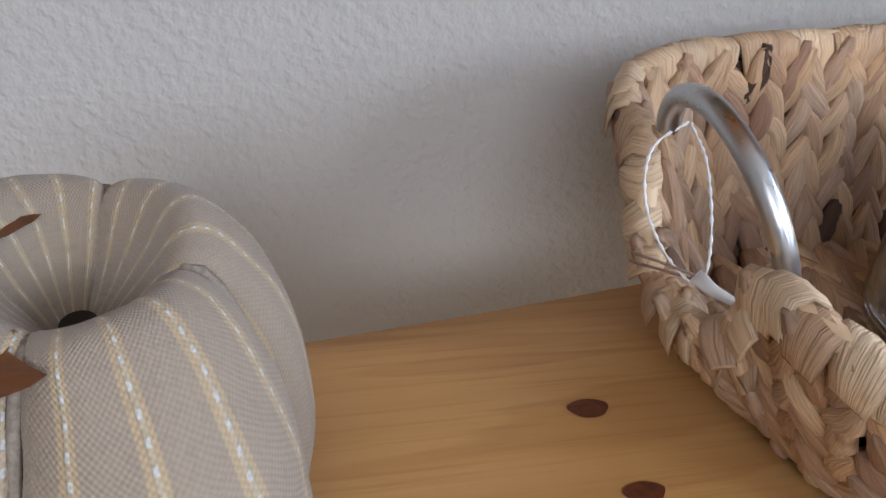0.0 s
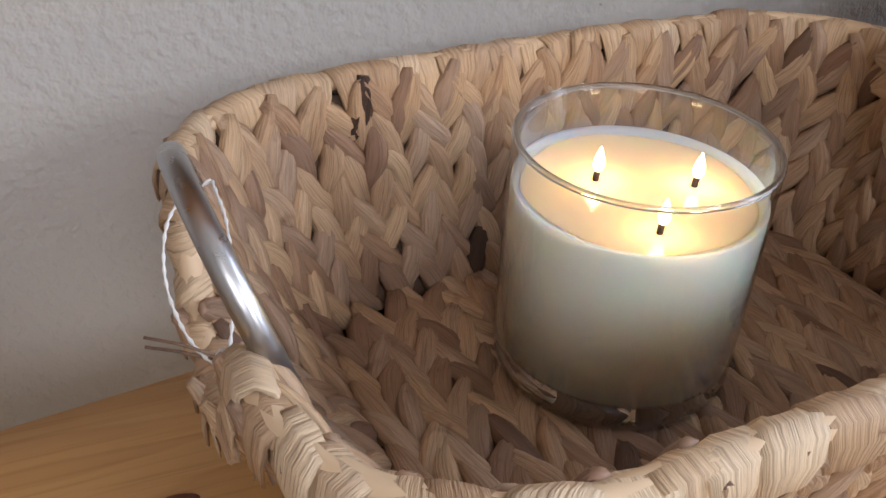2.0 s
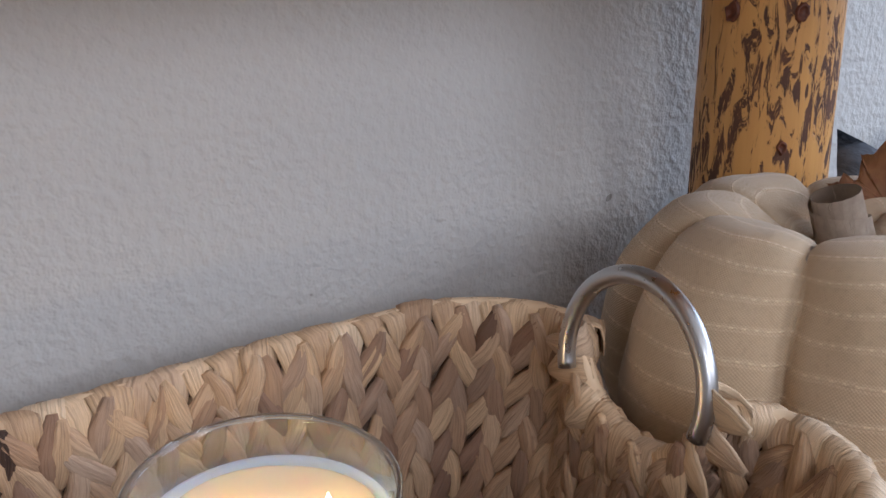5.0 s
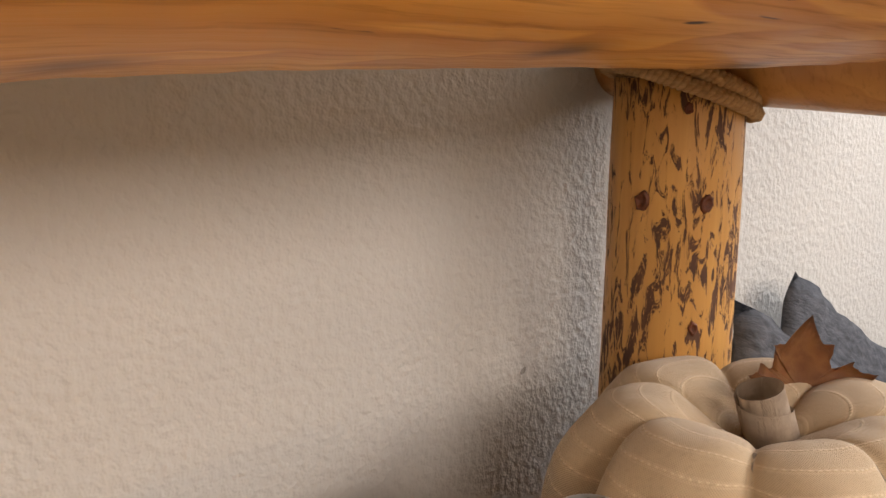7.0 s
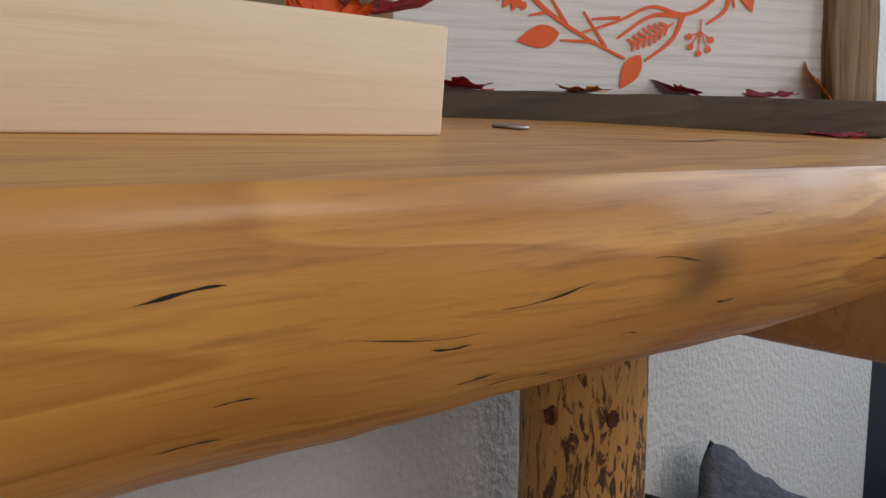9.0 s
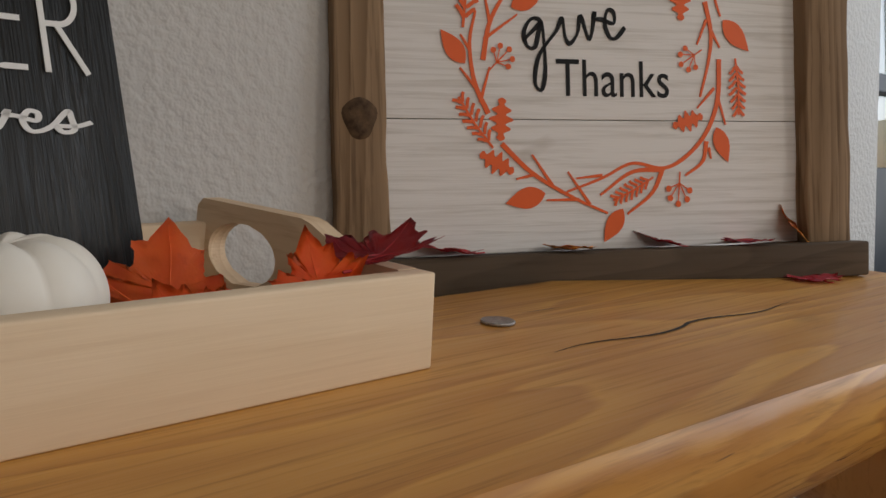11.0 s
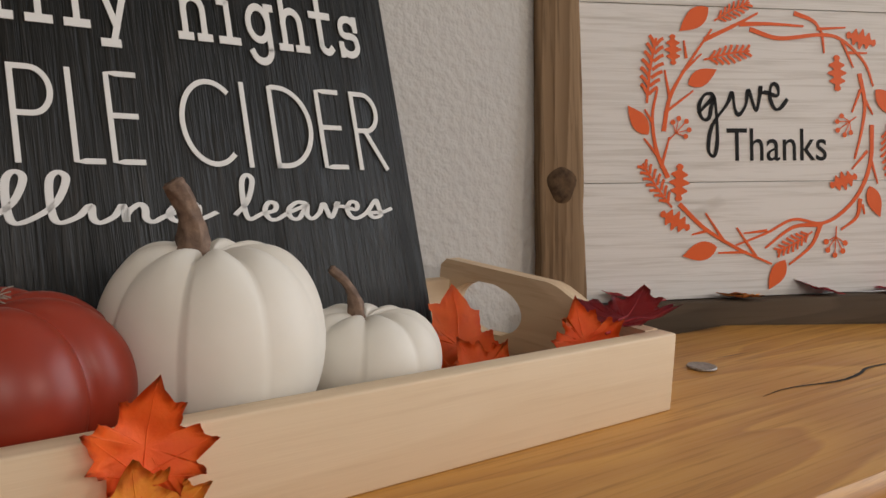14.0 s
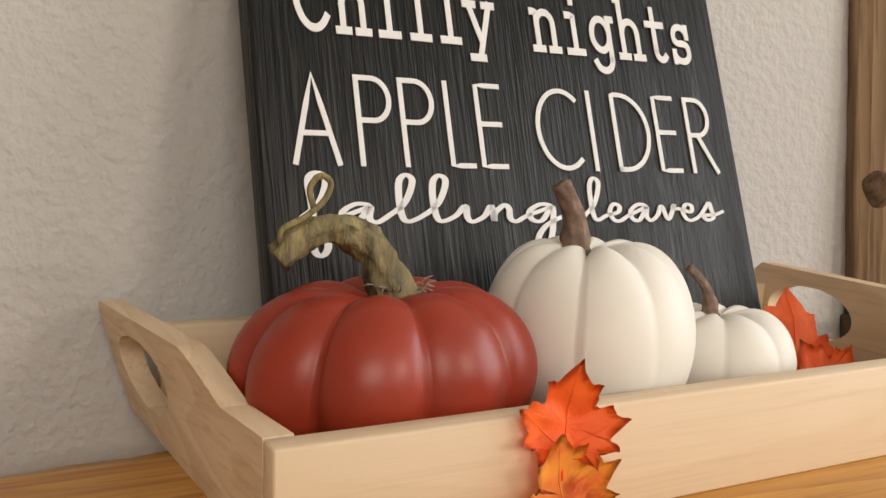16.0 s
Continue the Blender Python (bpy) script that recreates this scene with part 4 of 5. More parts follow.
def leaf(m, size, curl, seed, material, label):
    bm = bmesh.new()
    maple(bm, size, curl, seed)
    ob = part("maple_leaf", bm, material)
    ob.matrix_world = m
    for tip in ((0.0, 0.88), (0.54, 0.38), (-0.54, 0.38), (0.44, 0.04), (-0.44, 0.04)):
        bm = bmesh.new()
        pts = [(tip[0] * t, tip[1] * t, leaf_height(tip[0] * t, tip[1] * t, curl, seed) + 0.004) for t in [k / 8 for k in range(9)]]
        tube(bm, [(size * x, size * y, size * z) for x, y, z in pts], lambda t: 0.011 * size * (1 - 0.8 * t), 5)
        part("vein", bm, material, ob)
    bm = bmesh.new()
    tube(bm, [(0, -0.28 * size, 0.03 * size), (0, -0.15 * size, 0.0), (0, 0, size * leaf_height(0, 0, curl, seed))], 0.014 * size, 6)
    part("stalk", bm, material, ob)
    return tagged(ob, label, "leaf", "artificial maple leaves")


left = cloth_pumpkin(pose(-0.400, -0.272, 0.5) @ Matrix.Diagonal((0.95, 1.14, 1, 1)), CLOTH_GREY, "stuffed pumpkin in grey and cream striped cloth", 0.080, 0.149, 4, 0.12, 3, 0.46)
right = cloth_pumpkin(pose(0.357, -0.215, 0.5), CLOTH_TAN, "stuffed pumpkin in tan striped cloth with rolled stem", 0.138, 0.216, 7, 0.0, 8)
rolled_stem(right, pose(0.008, -0.002, 0.174, -14, 12, 100))


def pumpkin_leaf(parent, m, size, seed, curl=0.9):
    bm = bmesh.new()
    maple(bm, size, curl, seed, m)
    part("dried_leaf", bm, LEAF_BROWN, parent, "brown dried maple leaf")


pumpkin_leaf(right, pose(0.054, 0.002, 0.172, 68, 0, -40), 0.066, 31)
pumpkin_leaf(left, pose(-0.062, 0.012, 0.128, 0, 0, -80), 0.056, 32, 0.15)
pumpkin_leaf(left, pose(-0.050, -0.040, 0.130, 0, 0, -100), 0.056, 33, 0.15)


# ---- cushions beside the shelf ----
def cushion(m, w, h, d, label, seed):
    bm = bmesh.new()
    n = 26
    for s in (1, -1):
        rows = []
        for i in range(n + 1):
            row = []
            for j in range(n + 1):
                u, v = 2 * i / n - 1, 2 * j / n - 1
                e = (max(0.0, 1 - abs(u) ** 2.6) * max(0.0, 1 - abs(v) ** 2.6)) ** 0.45
                pull = 1 - 0.09 * (1 - abs(v)) * abs(u) ** 6 - 0.09 * (1 - abs(u)) * abs(v) ** 6
                p = Vector((w / 2 * u * pull, s * d / 2 * e, h / 2 * v * pull))
                row.append(p + wob(p + Vector((seed, 0, 0)), 9, 0.012 * e) + wob(p, 24, 0.008) + wob(p, 60, 0.002))
            rows.append(row)
        grid(bm, rows)
    bmesh.ops.remove_doubles(bm, verts=bm.verts, dist=0.004)
    ob = part("cushion", bm, PILLOW)
    ob.matrix_world = m
    return tagged(ob, label, "cushion", "cushions on the sofa")


cushion(pose(0.775, -0.115, 0.405, -5, 25, 0), 0.72, 0.34, 0.09, "charcoal quilted cloth cushion leaning on the wall", 1)
cushion(pose(0.905, -0.050, 0.412, -4, 25, 0), 0.56, 0.36, 0.06, "charcoal cloth cushion with a raised corner", 2)


def sofa():
    ob = thing("sofa", pose(1.12, -0.4, 0.0), "dark grey upholstered sofa beside the shelf", "sofa")
    for nm, x0, x1, y0, y1, z0, z1 in (("seat", -0.5, 0.58, -0.42, 0.34, 0.18, 0.40), ("base", -0.48, 0.56, -0.40, 0.34, 0.05, 0.18)):
        bm = bmesh.new()
        box(bm, x0, x1, y0, y1, z0, z1, 0.03, seg=4)
        part(nm, bm, PILLOW, ob)
    for x in (-0.44, 0.52):
        for y in (-0.36, 0.3):
            bm = bmesh.new()
            lathe(bm, [(0.02, 0.0), (0.025, 0.05)], 16, x, y)
            part("foot", bm, OLD, ob)


sofa()


# ---- the upper shelf: tray ----
def on_shelf(x, y, z=0.0, rx=0, ry=0, rz=0):
    """A pose on the tilted top of the log shelf; y runs from the tray's front towards the wall."""
    return SHELF @ pose(x, y, z, rx, ry, rz)


TRAY_Y1 = 0.203


def tray():
    ob = thing("tray", on_shelf(-0.05, 0, 0.0, 0, 0, 0.6), "raw pine serving tray with cut-out handles", "tray")
    lo, hi, h = -0.207, 0.205, 0.044
    d = TRAY_Y1
    bm = bmesh.new()
    box(bm, lo, hi, 0.0, 0.012, 0.0, h, 0.0012)
    part("front_board", bm, RAW, ob)
    bm = bmesh.new()
    box(bm, lo - 0.004, hi + 0.004, d - 0.012, d - 0.0005, 0.0, h, 0.0012)
    part("back_board", bm, RAW, ob)
    bm = bmesh.new()
    box(bm, lo + 0.012, hi - 0.012, 0.013, d - 0.013, 0.001, 0.007)
    part("bottom_board", bm, RAW, ob)
    for x, side in ((lo, -1), (hi, 1)):
        # end board with a raised back and an oval hand hole, leaning out a little
        out = [(d, 0.0), (d, h + 0.009), (d - 0.006, 0.058), (0.092, 0.058), (0.084, 0.0565), (0.050, h), (0.013, h), (0.013, 0.0)]
        dense = []
        for k, (y, z) in enumerate(out):
            ny, nz = out[(k + 1) % len(out)]
            for s in range(8):
                dense.append((y + (ny - y) * s / 8, z + (nz - z) * s / 8))
        cy, cz = 0.150, 0.031
        order = sorted(dense, key=lambda p: math.atan2(p[1] - cz, p[0] - cy))
        bm = bmesh.new()
        rings = []
        m = len(order)
        for off in (0.0, 0.011):
            rim = [(p[0], p[1]) for p in order]
            angle = [math.atan2(p[1] - cz, p[0] - cy) for p in order]
            inner = [(cy + 0.036 * math.cos(a), cz + 0.0175 * math.sin(a)) for a in angle]
            rings.append(([bm.verts.new((off, y, z)) for y, z in rim], [bm.verts.new((off, y, z)) for y, z in inner]))
        (o0, i0), (o1, i1) = rings
        for k in range(m):
            q = (k + 1) % m
            for quad in ((o0[k], o0[q], i0[q], i0[k]), (o1[k], i1[k], i1[q], o1[q]), (o0[k], o1[k], o1[q], o0[q]), (i0[k], i0[q], i1[q], i1[k])):
                bm.faces.new(quad)
        for v in bm.verts:
            v.co.x += side * max(0.0, v.co.y - 0.013) * (0.09 + 1.45 * v.co.z) * (1.0 if side < 0 else 0.3)
        bmesh.ops.transform(bm, matrix=Matrix.Translation((x if side < 0 else x - 0.011, 0.0, 0.0)), verts=bm.verts)
        part("end_board", bm, RAW_Y, ob, smooth=False)
    return ob


RAW_Y = timber("raw_pine_end", (0.78, 0.61, 0.42), (0.64, 0.46, 0.29), (0.44, 0.26, 0.13), 1, 0.62, 0.0, ring=70, knots=False, streak=1.3)
tray()


# ---- lettering drawn as strokes ----
def ribbon(bm, pts, width, z=0.0, thick=0.0006, m=None, taper=None):
    """A flat strip along points in the plane, with a little thickness."""
    p = [Vector((x, y, 0)) for x, y in pts]
    rows = []
    for i, q in enumerate(p):
        a, b = p[max(0, i - 1)], p[min(len(p) - 1, i + 1)]
        d = (b - a).normalized() if (b - a).length > 1e-9 else Vector((1, 0, 0))
        s = Vector((-d.y, d.x, 0)) * width / 2 * (taper(i / max(1, len(p) - 1)) if taper else 1.0)
        rows.append([q - s + Vector((0, 0, z)), q + s + Vector((0, 0, z)), q + s + Vector((0, 0, z + thick)), q - s + Vector((0, 0, z + thick))])
    made = []
    vs = grid(bm, rows, closed_v=True)
    cap(bm, vs[0]), cap(bm, vs[-1])
    made = [v for r in vs for v in r]
    if m is not None:
        bmesh.ops.transform(bm, matrix=m, verts=made)


def arc(cx, cy, rx, ry, a0, a1, n=14):
    return [(cx + rx * math.cos(radians(a0 + (a1 - a0) * k / n)), cy + ry * math.sin(radians(a0 + (a1 - a0) * k / n))) for k in range(n + 1)]


def sans(c):
    """Tall narrow capitals, height 1: strokes and advance."""
    return {
        "A": ([[(0, 0), (0.25, 1), (0.49, 0)], [(0.09, 0.33), (0.40, 0.33)]], 0.5),
        "P": ([[(0, 0), (0, 1)], [(0, 1), (0.18, 1)] + arc(0.18, 0.75, 0.2, 0.25, 90, -90) + [(0, 0.5)]], 0.40),
        "L": ([[(0, 1), (0, 0), (0.27, 0)]], 0.3),
        "E": ([[(0.30, 1), (0, 1), (0, 0), (0.30, 0)], [(0, 0.52), (0.28, 0.52)]], 0.32),
        "C": ([arc(0.36, 0.5, 0.36, 0.5, 52, 308, 30)], 0.62),
        "I": ([[(0, 0), (0, 1)]], 0.04),
        "D": ([[(0, 0), (0, 1), (0.1, 1)] + arc(0.1, 0.5, 0.42, 0.5, 90, -90, 22) + [(0, 0)]], 0.52),
        "R": ([[(0, 0), (0, 1)], [(0, 1), (0.16, 1)] + arc(0.16, 0.75, 0.2, 0.25, 90, -90) + [(0, 0.5)], [(0.14, 0.5), (0.40, 0)]], 0.40),
    }[c]


def slab_serif(c):
    """Typewriter letters with feet, x-height 0.62."""
    return {
        "C": ([arc(0.33, 0.5, 0.33, 0.5, 40, 320, 30), [(0.585, 0.98), (0.585, 0.72)]], 0.66),
        "h": ([[(0.08, 1), (0.08, 0)], [(0.0, 1), (0.08, 1)]] + [[(0.08, 0.42)] + arc(0.29, 0.42, 0.2, 0.2, 165, 0) + [(0.49, 0)]] + [[(-0.02, 0), (0.19, 0)], [(0.38, 0), (0.6, 0)]], 0.62),
        "i": ([[(0.10, 0.62), (0.25, 0.62), (0.25, 0)], [(0.07, 0), (0.43, 0)], [(0.25, 0.86), (0.25, 0.95)]], 0.5),
        "l": ([[(0.10, 1), (0.25, 1), (0.25, 0)], [(0.07, 0), (0.43, 0)]], 0.5),
        "y": ([[(0.06, 0.62), (0.30, 0.02)], [(0.54, 0.62), (0.22, -0.24), (0.06, -0.24)], [(-0.02, 0.62), (0.18, 0.62)], [(0.42, 0.62), (0.62, 0.62)], [(0.04, -0.24), (0.3, -0.24)]], 0.62),
        "n": ([[(0.0, 0.62), (0.1, 0.62), (0.1, 0)], [(0.1, 0.42)] + arc(0.3, 0.42, 0.2, 0.2, 165, 0) + [(0.5, 0)], [(0.0, 0), (0.2, 0)], [(0.4, 0), (0.6, 0)]], 0.62),
        "g": ([arc(0.27, 0.34, 0.23, 0.27, 0, 360, 26), [(0.5, 0.62), (0.5, -0.08)] + arc(0.28, -0.08, 0.22, 0.2, 0, -160, 12), [(0.5, 0.62), (0.6, 0.62)]], 0.62),
        "t": ([[(0.2, 0.88), (0.2, 0.14)] + arc(0.34, 0.14, 0.14, 0.14, 180, 320, 10), [(0.02, 0.62), (0.44, 0.62)]], 0.52),
        "s": ([[(0.44, 0.50)] + arc(0.25, 0.47, 0.19, 0.155, 20, 180, 10) + arc(0.25, 0.40, 0.18, 0.08, 190, 260, 4) + arc(0.25, 0.24, 0.2, 0.09, 80, 20, 4) + arc(0.25, 0.16, 0.21, 0.16, 10, -165, 12), [(0.45, 0.62), (0.45, 0.46)], [(0.04, 0.0), (0.04, 0.16)]], 0.52),
    }[c]


def script(c):
    """Looped handwriting, x-height 0.4: one stroke from left to right."""
    return {
        "f": ([(0.0, 0.12), (0.2, 0.45), (0.3, 0.95), (0.2, 1.12), (0.1, 0.95), (0.12, 0.3), (0.1, -0.55), (0.18, -0.72), (0.26, -0.5), (0.22, 0.02), (0.42, 0.12)], 0.42),
        "a": ([(0.0, 0.12), (0.34, 0.36), (0.2, 0.42), (0.04, 0.25), (0.06, 0.04), (0.2, 0.02), (0.36, 0.36), (0.34, 0.1), (0.42, 0.0), (0.56, 0.14)], 0.56),
        "l": ([(0.0, 0.12), (0.22, 0.45), (0.34, 0.95), (0.26, 1.1), (0.17, 0.9), (0.16, 0.3), (0.22, 0.02), (0.42, 0.14)], 0.42),
        "i": ([(0.0, 0.12), (0.14, 0.38), (0.15, 0.1), (0.22, 0.0), (0.38, 0.14)], 0.38),
        "n": ([(0.0, 0.12), (0.1, 0.38), (0.12, 0.02), (0.14, 0.2), (0.28, 0.4), (0.34, 0.3), (0.34, 0.08), (0.42, 0.0), (0.58, 0.14)], 0.58),
        "g": ([(0.0, 0.12), (0.34, 0.36), (0.2, 0.42), (0.04, 0.25), (0.06, 0.04), (0.2, 0.02), (0.37, 0.36), (0.32, -0.3), (0.2, -0.62), (0.1, -0.5), (0.24, -0.12), (0.6, 0.2)], 0.6),
        "e": ([(0.0, 0.12), (0.22, 0.22), (0.25, 0.38), (0.14, 0.42), (0.06, 0.22), (0.12, 0.02), (0.24, 0.0), (0.42, 0.14)], 0.42),
        "v": ([(0.0, 0.14), (0.1, 0.38), (0.2, 0.02), (0.36, 0.40), (0.32, 0.32), (0.46, 0.30)], 0.46),
        "s": ([(0.0, 0.14), (0.2, 0.46), (0.24, 0.3), (0.26, 0.06), (0.12, 0.0), (0.06, 0.12), (0.3, 0.14), (0.5, 0.24)], 0.5),
    }[c]


def write_strokes(text, letters, m, size, width, gap, space, z=0.0, squeeze=1.0, starts=None):
    """One word or line as one mesh of ribbons; m takes x right and y up in the letters' plane."""
    bm = bmesh.new()
    x = 0.0
    lift = z
    for i, c in enumerate(text):
        if starts:
            x = starts[i] / size
        if c == " ":
            x += space
            continue
        strokes, adv = letters(c)
        for s in strokes:
            pts = [((x + px * squeeze) * size, py * size) for px, py in s]
            fine = []
            for k in range(len(pts) - 1):
                for q in range(3):
                    fine.append((pts[k][0] + (pts[k + 1][0] - pts[k][0]) * q / 3, pts[k][1] + (pts[k + 1][1] - pts[k][1]) * q / 3))
            fine.append(pts[-1])
            ends = (Vector(fine[0]) - Vector(fine[1])).normalized() * width / 2, (Vector(fine[-1]) - Vector(fine[-2])).normalized() * width / 2
            fine[0] = (fine[0][0] + ends[0].x, fine[0][1] + ends[0].y)
            fine[-1] = (fine[-1][0] + ends[1].x, fine[-1][1] + ends[1].y)
            ribbon(bm, fine, width, lift)
            lift += 0.000004
        x += adv * squeeze + gap
    bmesh.ops.transform(bm, matrix=m, verts=bm.verts)
    return bm, x * size


def write_script(text, m, size, width, z=0.0, squeeze=1.0, thick=None):
    """Joined handwriting."""
    bm = bmesh.new()
    x = 0.0
    run = []
    k = 0

    def flush():
        if len(run) > 1:
            pts = [(p.x, p.y) for p in smooth_path([(a, b, 0) for a, b in run], 7)]
            ribbon(bm, pts, width, z + 0.000004 * k, taper=thick)
    for c in text:
        if c == " ":
            flush()
            run, x, k = [], x + 0.22, k + 1
            continue
        pts, adv = script(c)
        for i, (px, py) in enumerate(pts):
            if run and i == 0:
                continue
            run.append(((x + px * squeeze) * size, py * size))
        x += adv * squeeze
    flush()
    bmesh.ops.transform(bm, matrix=m, verts=bm.verts)
    return bm, x * size


# ---- the black board ----
BOARD_W = 0.302


def black_sign():
    base = pose(-0.070, -0.106, 1.018, -15, 0, 0) @ pose(0, 0, 0, 0, 0.9, 0)
    ob = thing("black_sign", base, "black stained wooden sign with white autumn words", "sign")
    h = 0.40
    bm = bmesh.new()
    box(bm, -BOARD_W / 2, BOARD_W / 2, 0.0, 0.018, 0.0, h, 0.0015)
    part("board", bm, BLACK, ob)
    face = Matrix(((1, 0, 0, 0), (0, 0, -1, -0.0003), (0, 1, 0, 0), (0, 0, 0, 1)))

    def fit(make, x0, x1, z):
        bm, w = make
        s = (x1 - x0) / w
        bmesh.ops.transform(bm, matrix=face @ Matrix.Translation((x0, z, 0)) @ Matrix.Diagonal((s, 1, 1, 1)), verts=bm.verts)
        return bm

    one = Matrix.Identity(4)
    starts = (-0.131, -0.0962, -0.0718, -0.0456, -0.0271, 0.0101, 0.0466, 0.0635, 0.0943, 0.1186)
    bm, _ = write_strokes("APPLECIDER", sans, one, 0.0456, 0.0028, 0.0, 0.0, starts=[k - 0.0026 for k in starts])
    bmesh.ops.transform(bm, matrix=face @ Matrix.Translation((0, 0.1258, 0)), verts=bm.verts)
    part("lettering", bm, VINYL_WHITE, ob, "white vinyl words APPLE CIDER", False)
    for word, x0, x1 in (("Chilly", -0.1265, -0.008), ("nights", 0.0135, 0.1335)):
        part("lettering", fit(write_strokes(word, slab_serif, one, 0.0365, 0.0044, 0.17, 0.32), x0, x1, 0.1965), VINYL_WHITE, ob, "white vinyl word " + word, False)
    for word, x0, x1 in (("falling", -0.1330, 0.0200), ("leaves", 0.0300, 0.1330)):
        part("lettering", fit(write_script(word, one, 0.0225, 0.0019), x0, x1, 0.0955), VINYL_WHITE, ob, "white handwritten word " + word, False)
    return ob


black_sign()


# ---- the framed sign ----
def framed_sign():
    d = Vector((0.891, -0.454, 0.0))
    c = Vector((0.429, -0.083, 1.145))
    lean = radians(3)
    u = (Vector((0.454, 0.891, 0)) * math.sin(lean) + Vector((0, 0, 1)) * math.cos(lean)).normalized()
    m = Matrix((d, u.cross(d), u)).transposed().to_4x4()
    m.translation = c
    ob = thing("framed_sign", m, "whitewashed wooden sign in a weathered frame, with orange leaf wreath", "sign")
    # local x along the sign, y away from the viewer, z up
    L, Rr, B, T = -0.180, 0.252, -0.116, 0.30
    for z0, z1 in ((B, -0.0183), (-0.0177, 0.130), (0.1306, T)):
        bm = bmesh.new()
        box(bm, L + 0.02, Rr - 0.02, 0.0, 0.008, z0, z1, 0.0004)
        part("panel_board", bm, WASH, ob, "whitewashed board", False)
    for x0, x1 in ((L + 0.002, L + 0.038), (Rr - 0.043, Rr)):
        bm = bmesh.new()
        box(bm, x0, x1, -0.014, 0.014, B - 0.002, T, 0.002)
        bmesh.ops.subdivide_edges(bm, edges=[e for e in bm.edges if e.calc_length() > 0.2], cuts=30, use_grid_fill=True)
        for v in bm.verts:
            v.co += wob(v.co, 30, 0.0016)
        stile = part("stile", bm, OLD, ob, "weathered brown stile")
        if x0 < 0:
            bm = bmesh.new()
            rows = [[(-0.161 + q * 0.012 * math.cos(t) * (1 + 0.15 * math.sin(3 * t)), -0.0158 - lift, -0.020 + q * 0.015 * math.sin(t)) for t in [2 * math.pi * k / 24 for k in range(24)]] for q, lift in ((1.0, -0.002), (0.75, 0.0004), (0.35, 0.0002), (0.03, 0.0002))]
            cap(bm, grid(bm, rows, closed_v=True)[-1])
            part("knot", bm, OLD_KNOT, stile, "dark knot in the weathered wood")
    bm = bmesh.new()
    box(bm, L - 0.002, Rr + 0.004, -0.030, 0.014, B - 0.029, B - 0.001, 0.002)
    bmesh.ops.subdivide_edges(bm, edges=[e for e in bm.edges if e.calc_length() > 0.2], cuts=30, use_grid_fill=True)
    for v in bm.verts:
        v.co += wob(v.co, 30, 0.0012)
    part("bottom_rail", bm, OLD_X, ob, "dark weathered bottom rail")
    bm = bmesh.new()
    box(bm, L, Rr, -0.014, 0.014, T + 0.002, T + 0.040, 0.002)
    part("top_rail", bm, OLD_X, ob, "weathered top rail")
    face = Matrix(((1, 0, 0, 0), (0, 0, -1, -0.0003), (0, 1, 0, 0), (0, 0, 0, 1)))

    # words
    curve = bpy.data.curves.new("word", "FONT")
    curve.body, curve.size, curve.extrude, curve.space_character = "Thanks", 0.036, 0.0003, 1.02
    tmp = new("word", curve)
    bpy.context.view_layer.update()
    me = bpy.data.meshes.new_from_object(tmp)
    bpy.data.objects.remove(tmp)
    bm = bmesh.new()
    bm.from_mesh(me)
    w = max(v.co.x for v in bm.verts)
    bmesh.ops.transform(bm, matrix=face @ Matrix.Translation((-0.007, 0.0, 0)) @ Matrix.Diagonal((0.097 / w, 1.12, 1, 1)), verts=bm.verts)
    part("lettering", bm, VINYL_BLACK, ob, "black word Thanks", False)
    one = Matrix.Identity(4)
    bm, w = write_script("give", one, 0.042, 0.0026, thick=lambda t: 0.75 + 0.45 * math.sin(t * 40) ** 2)
    bmesh.ops.transform(bm, matrix=face @ Matrix.Translation((-0.032, 0.034, 0)) @ Matrix.Rotation(0.14, 4, "Z") @ Matrix.Diagonal((0.086 / w, 1.2, 1, 1)), verts=bm.verts)
    part("lettering", bm, VINYL_BLACK, ob, "black handwritten word give", False)

    # wreath: twigs round a circle, with leaves, ferns, oak leaves and berries
    def twig(pts, w0, w1, lift):
        bm = bmesh.new()
        p = [(q.x, q.y) for q in smooth_path([(x, y, 0) for x, y in pts], 8)]
        ribbon(bm, p, w0, lift, taper=lambda t: 1 + (w1 / w0 - 1) * t)
        bmesh.ops.transform(bm, matrix=face, verts=bm.verts)
        part("twig", bm, VINYL_ORANGE, ob, smooth=False)

    top_left = [[(-0.026, 0.102), (0.003, 0.115), (0.025, 0.126)], [(0.007, 0.116), (0.035, 0.117), (0.069, 0.116)], [(-0.065, 0.025), (-0.059, 0.052), (-0.045, 0.076), (-0.019, 0.111)],
                [(-0.059, 0.053), (-0.063, 0.076)], [(-0.064, 0.04), (-0.037, 0.059)], [(-0.043, 0.086), (-0.045, 0.101)], [(-0.047, 0.074), (-0.029, 0.09)]]
    top_right = [[(0.017, 0.112), (0.045, 0.105), (0.085, 0.109), (0.107, 0.105), (0.129, 0.086), (0.138, 0.065)], [(0.06, 0.127), (0.078, 0.121), (0.087, 0.111)], [(0.082, 0.114), (0.111, 0.116)],
                 [(0.087, 0.111), (0.089, 0.093)], [(0.107, 0.104), (0.118, 0.081)], [(0.113, 0.094), (0.132, 0.094)]]
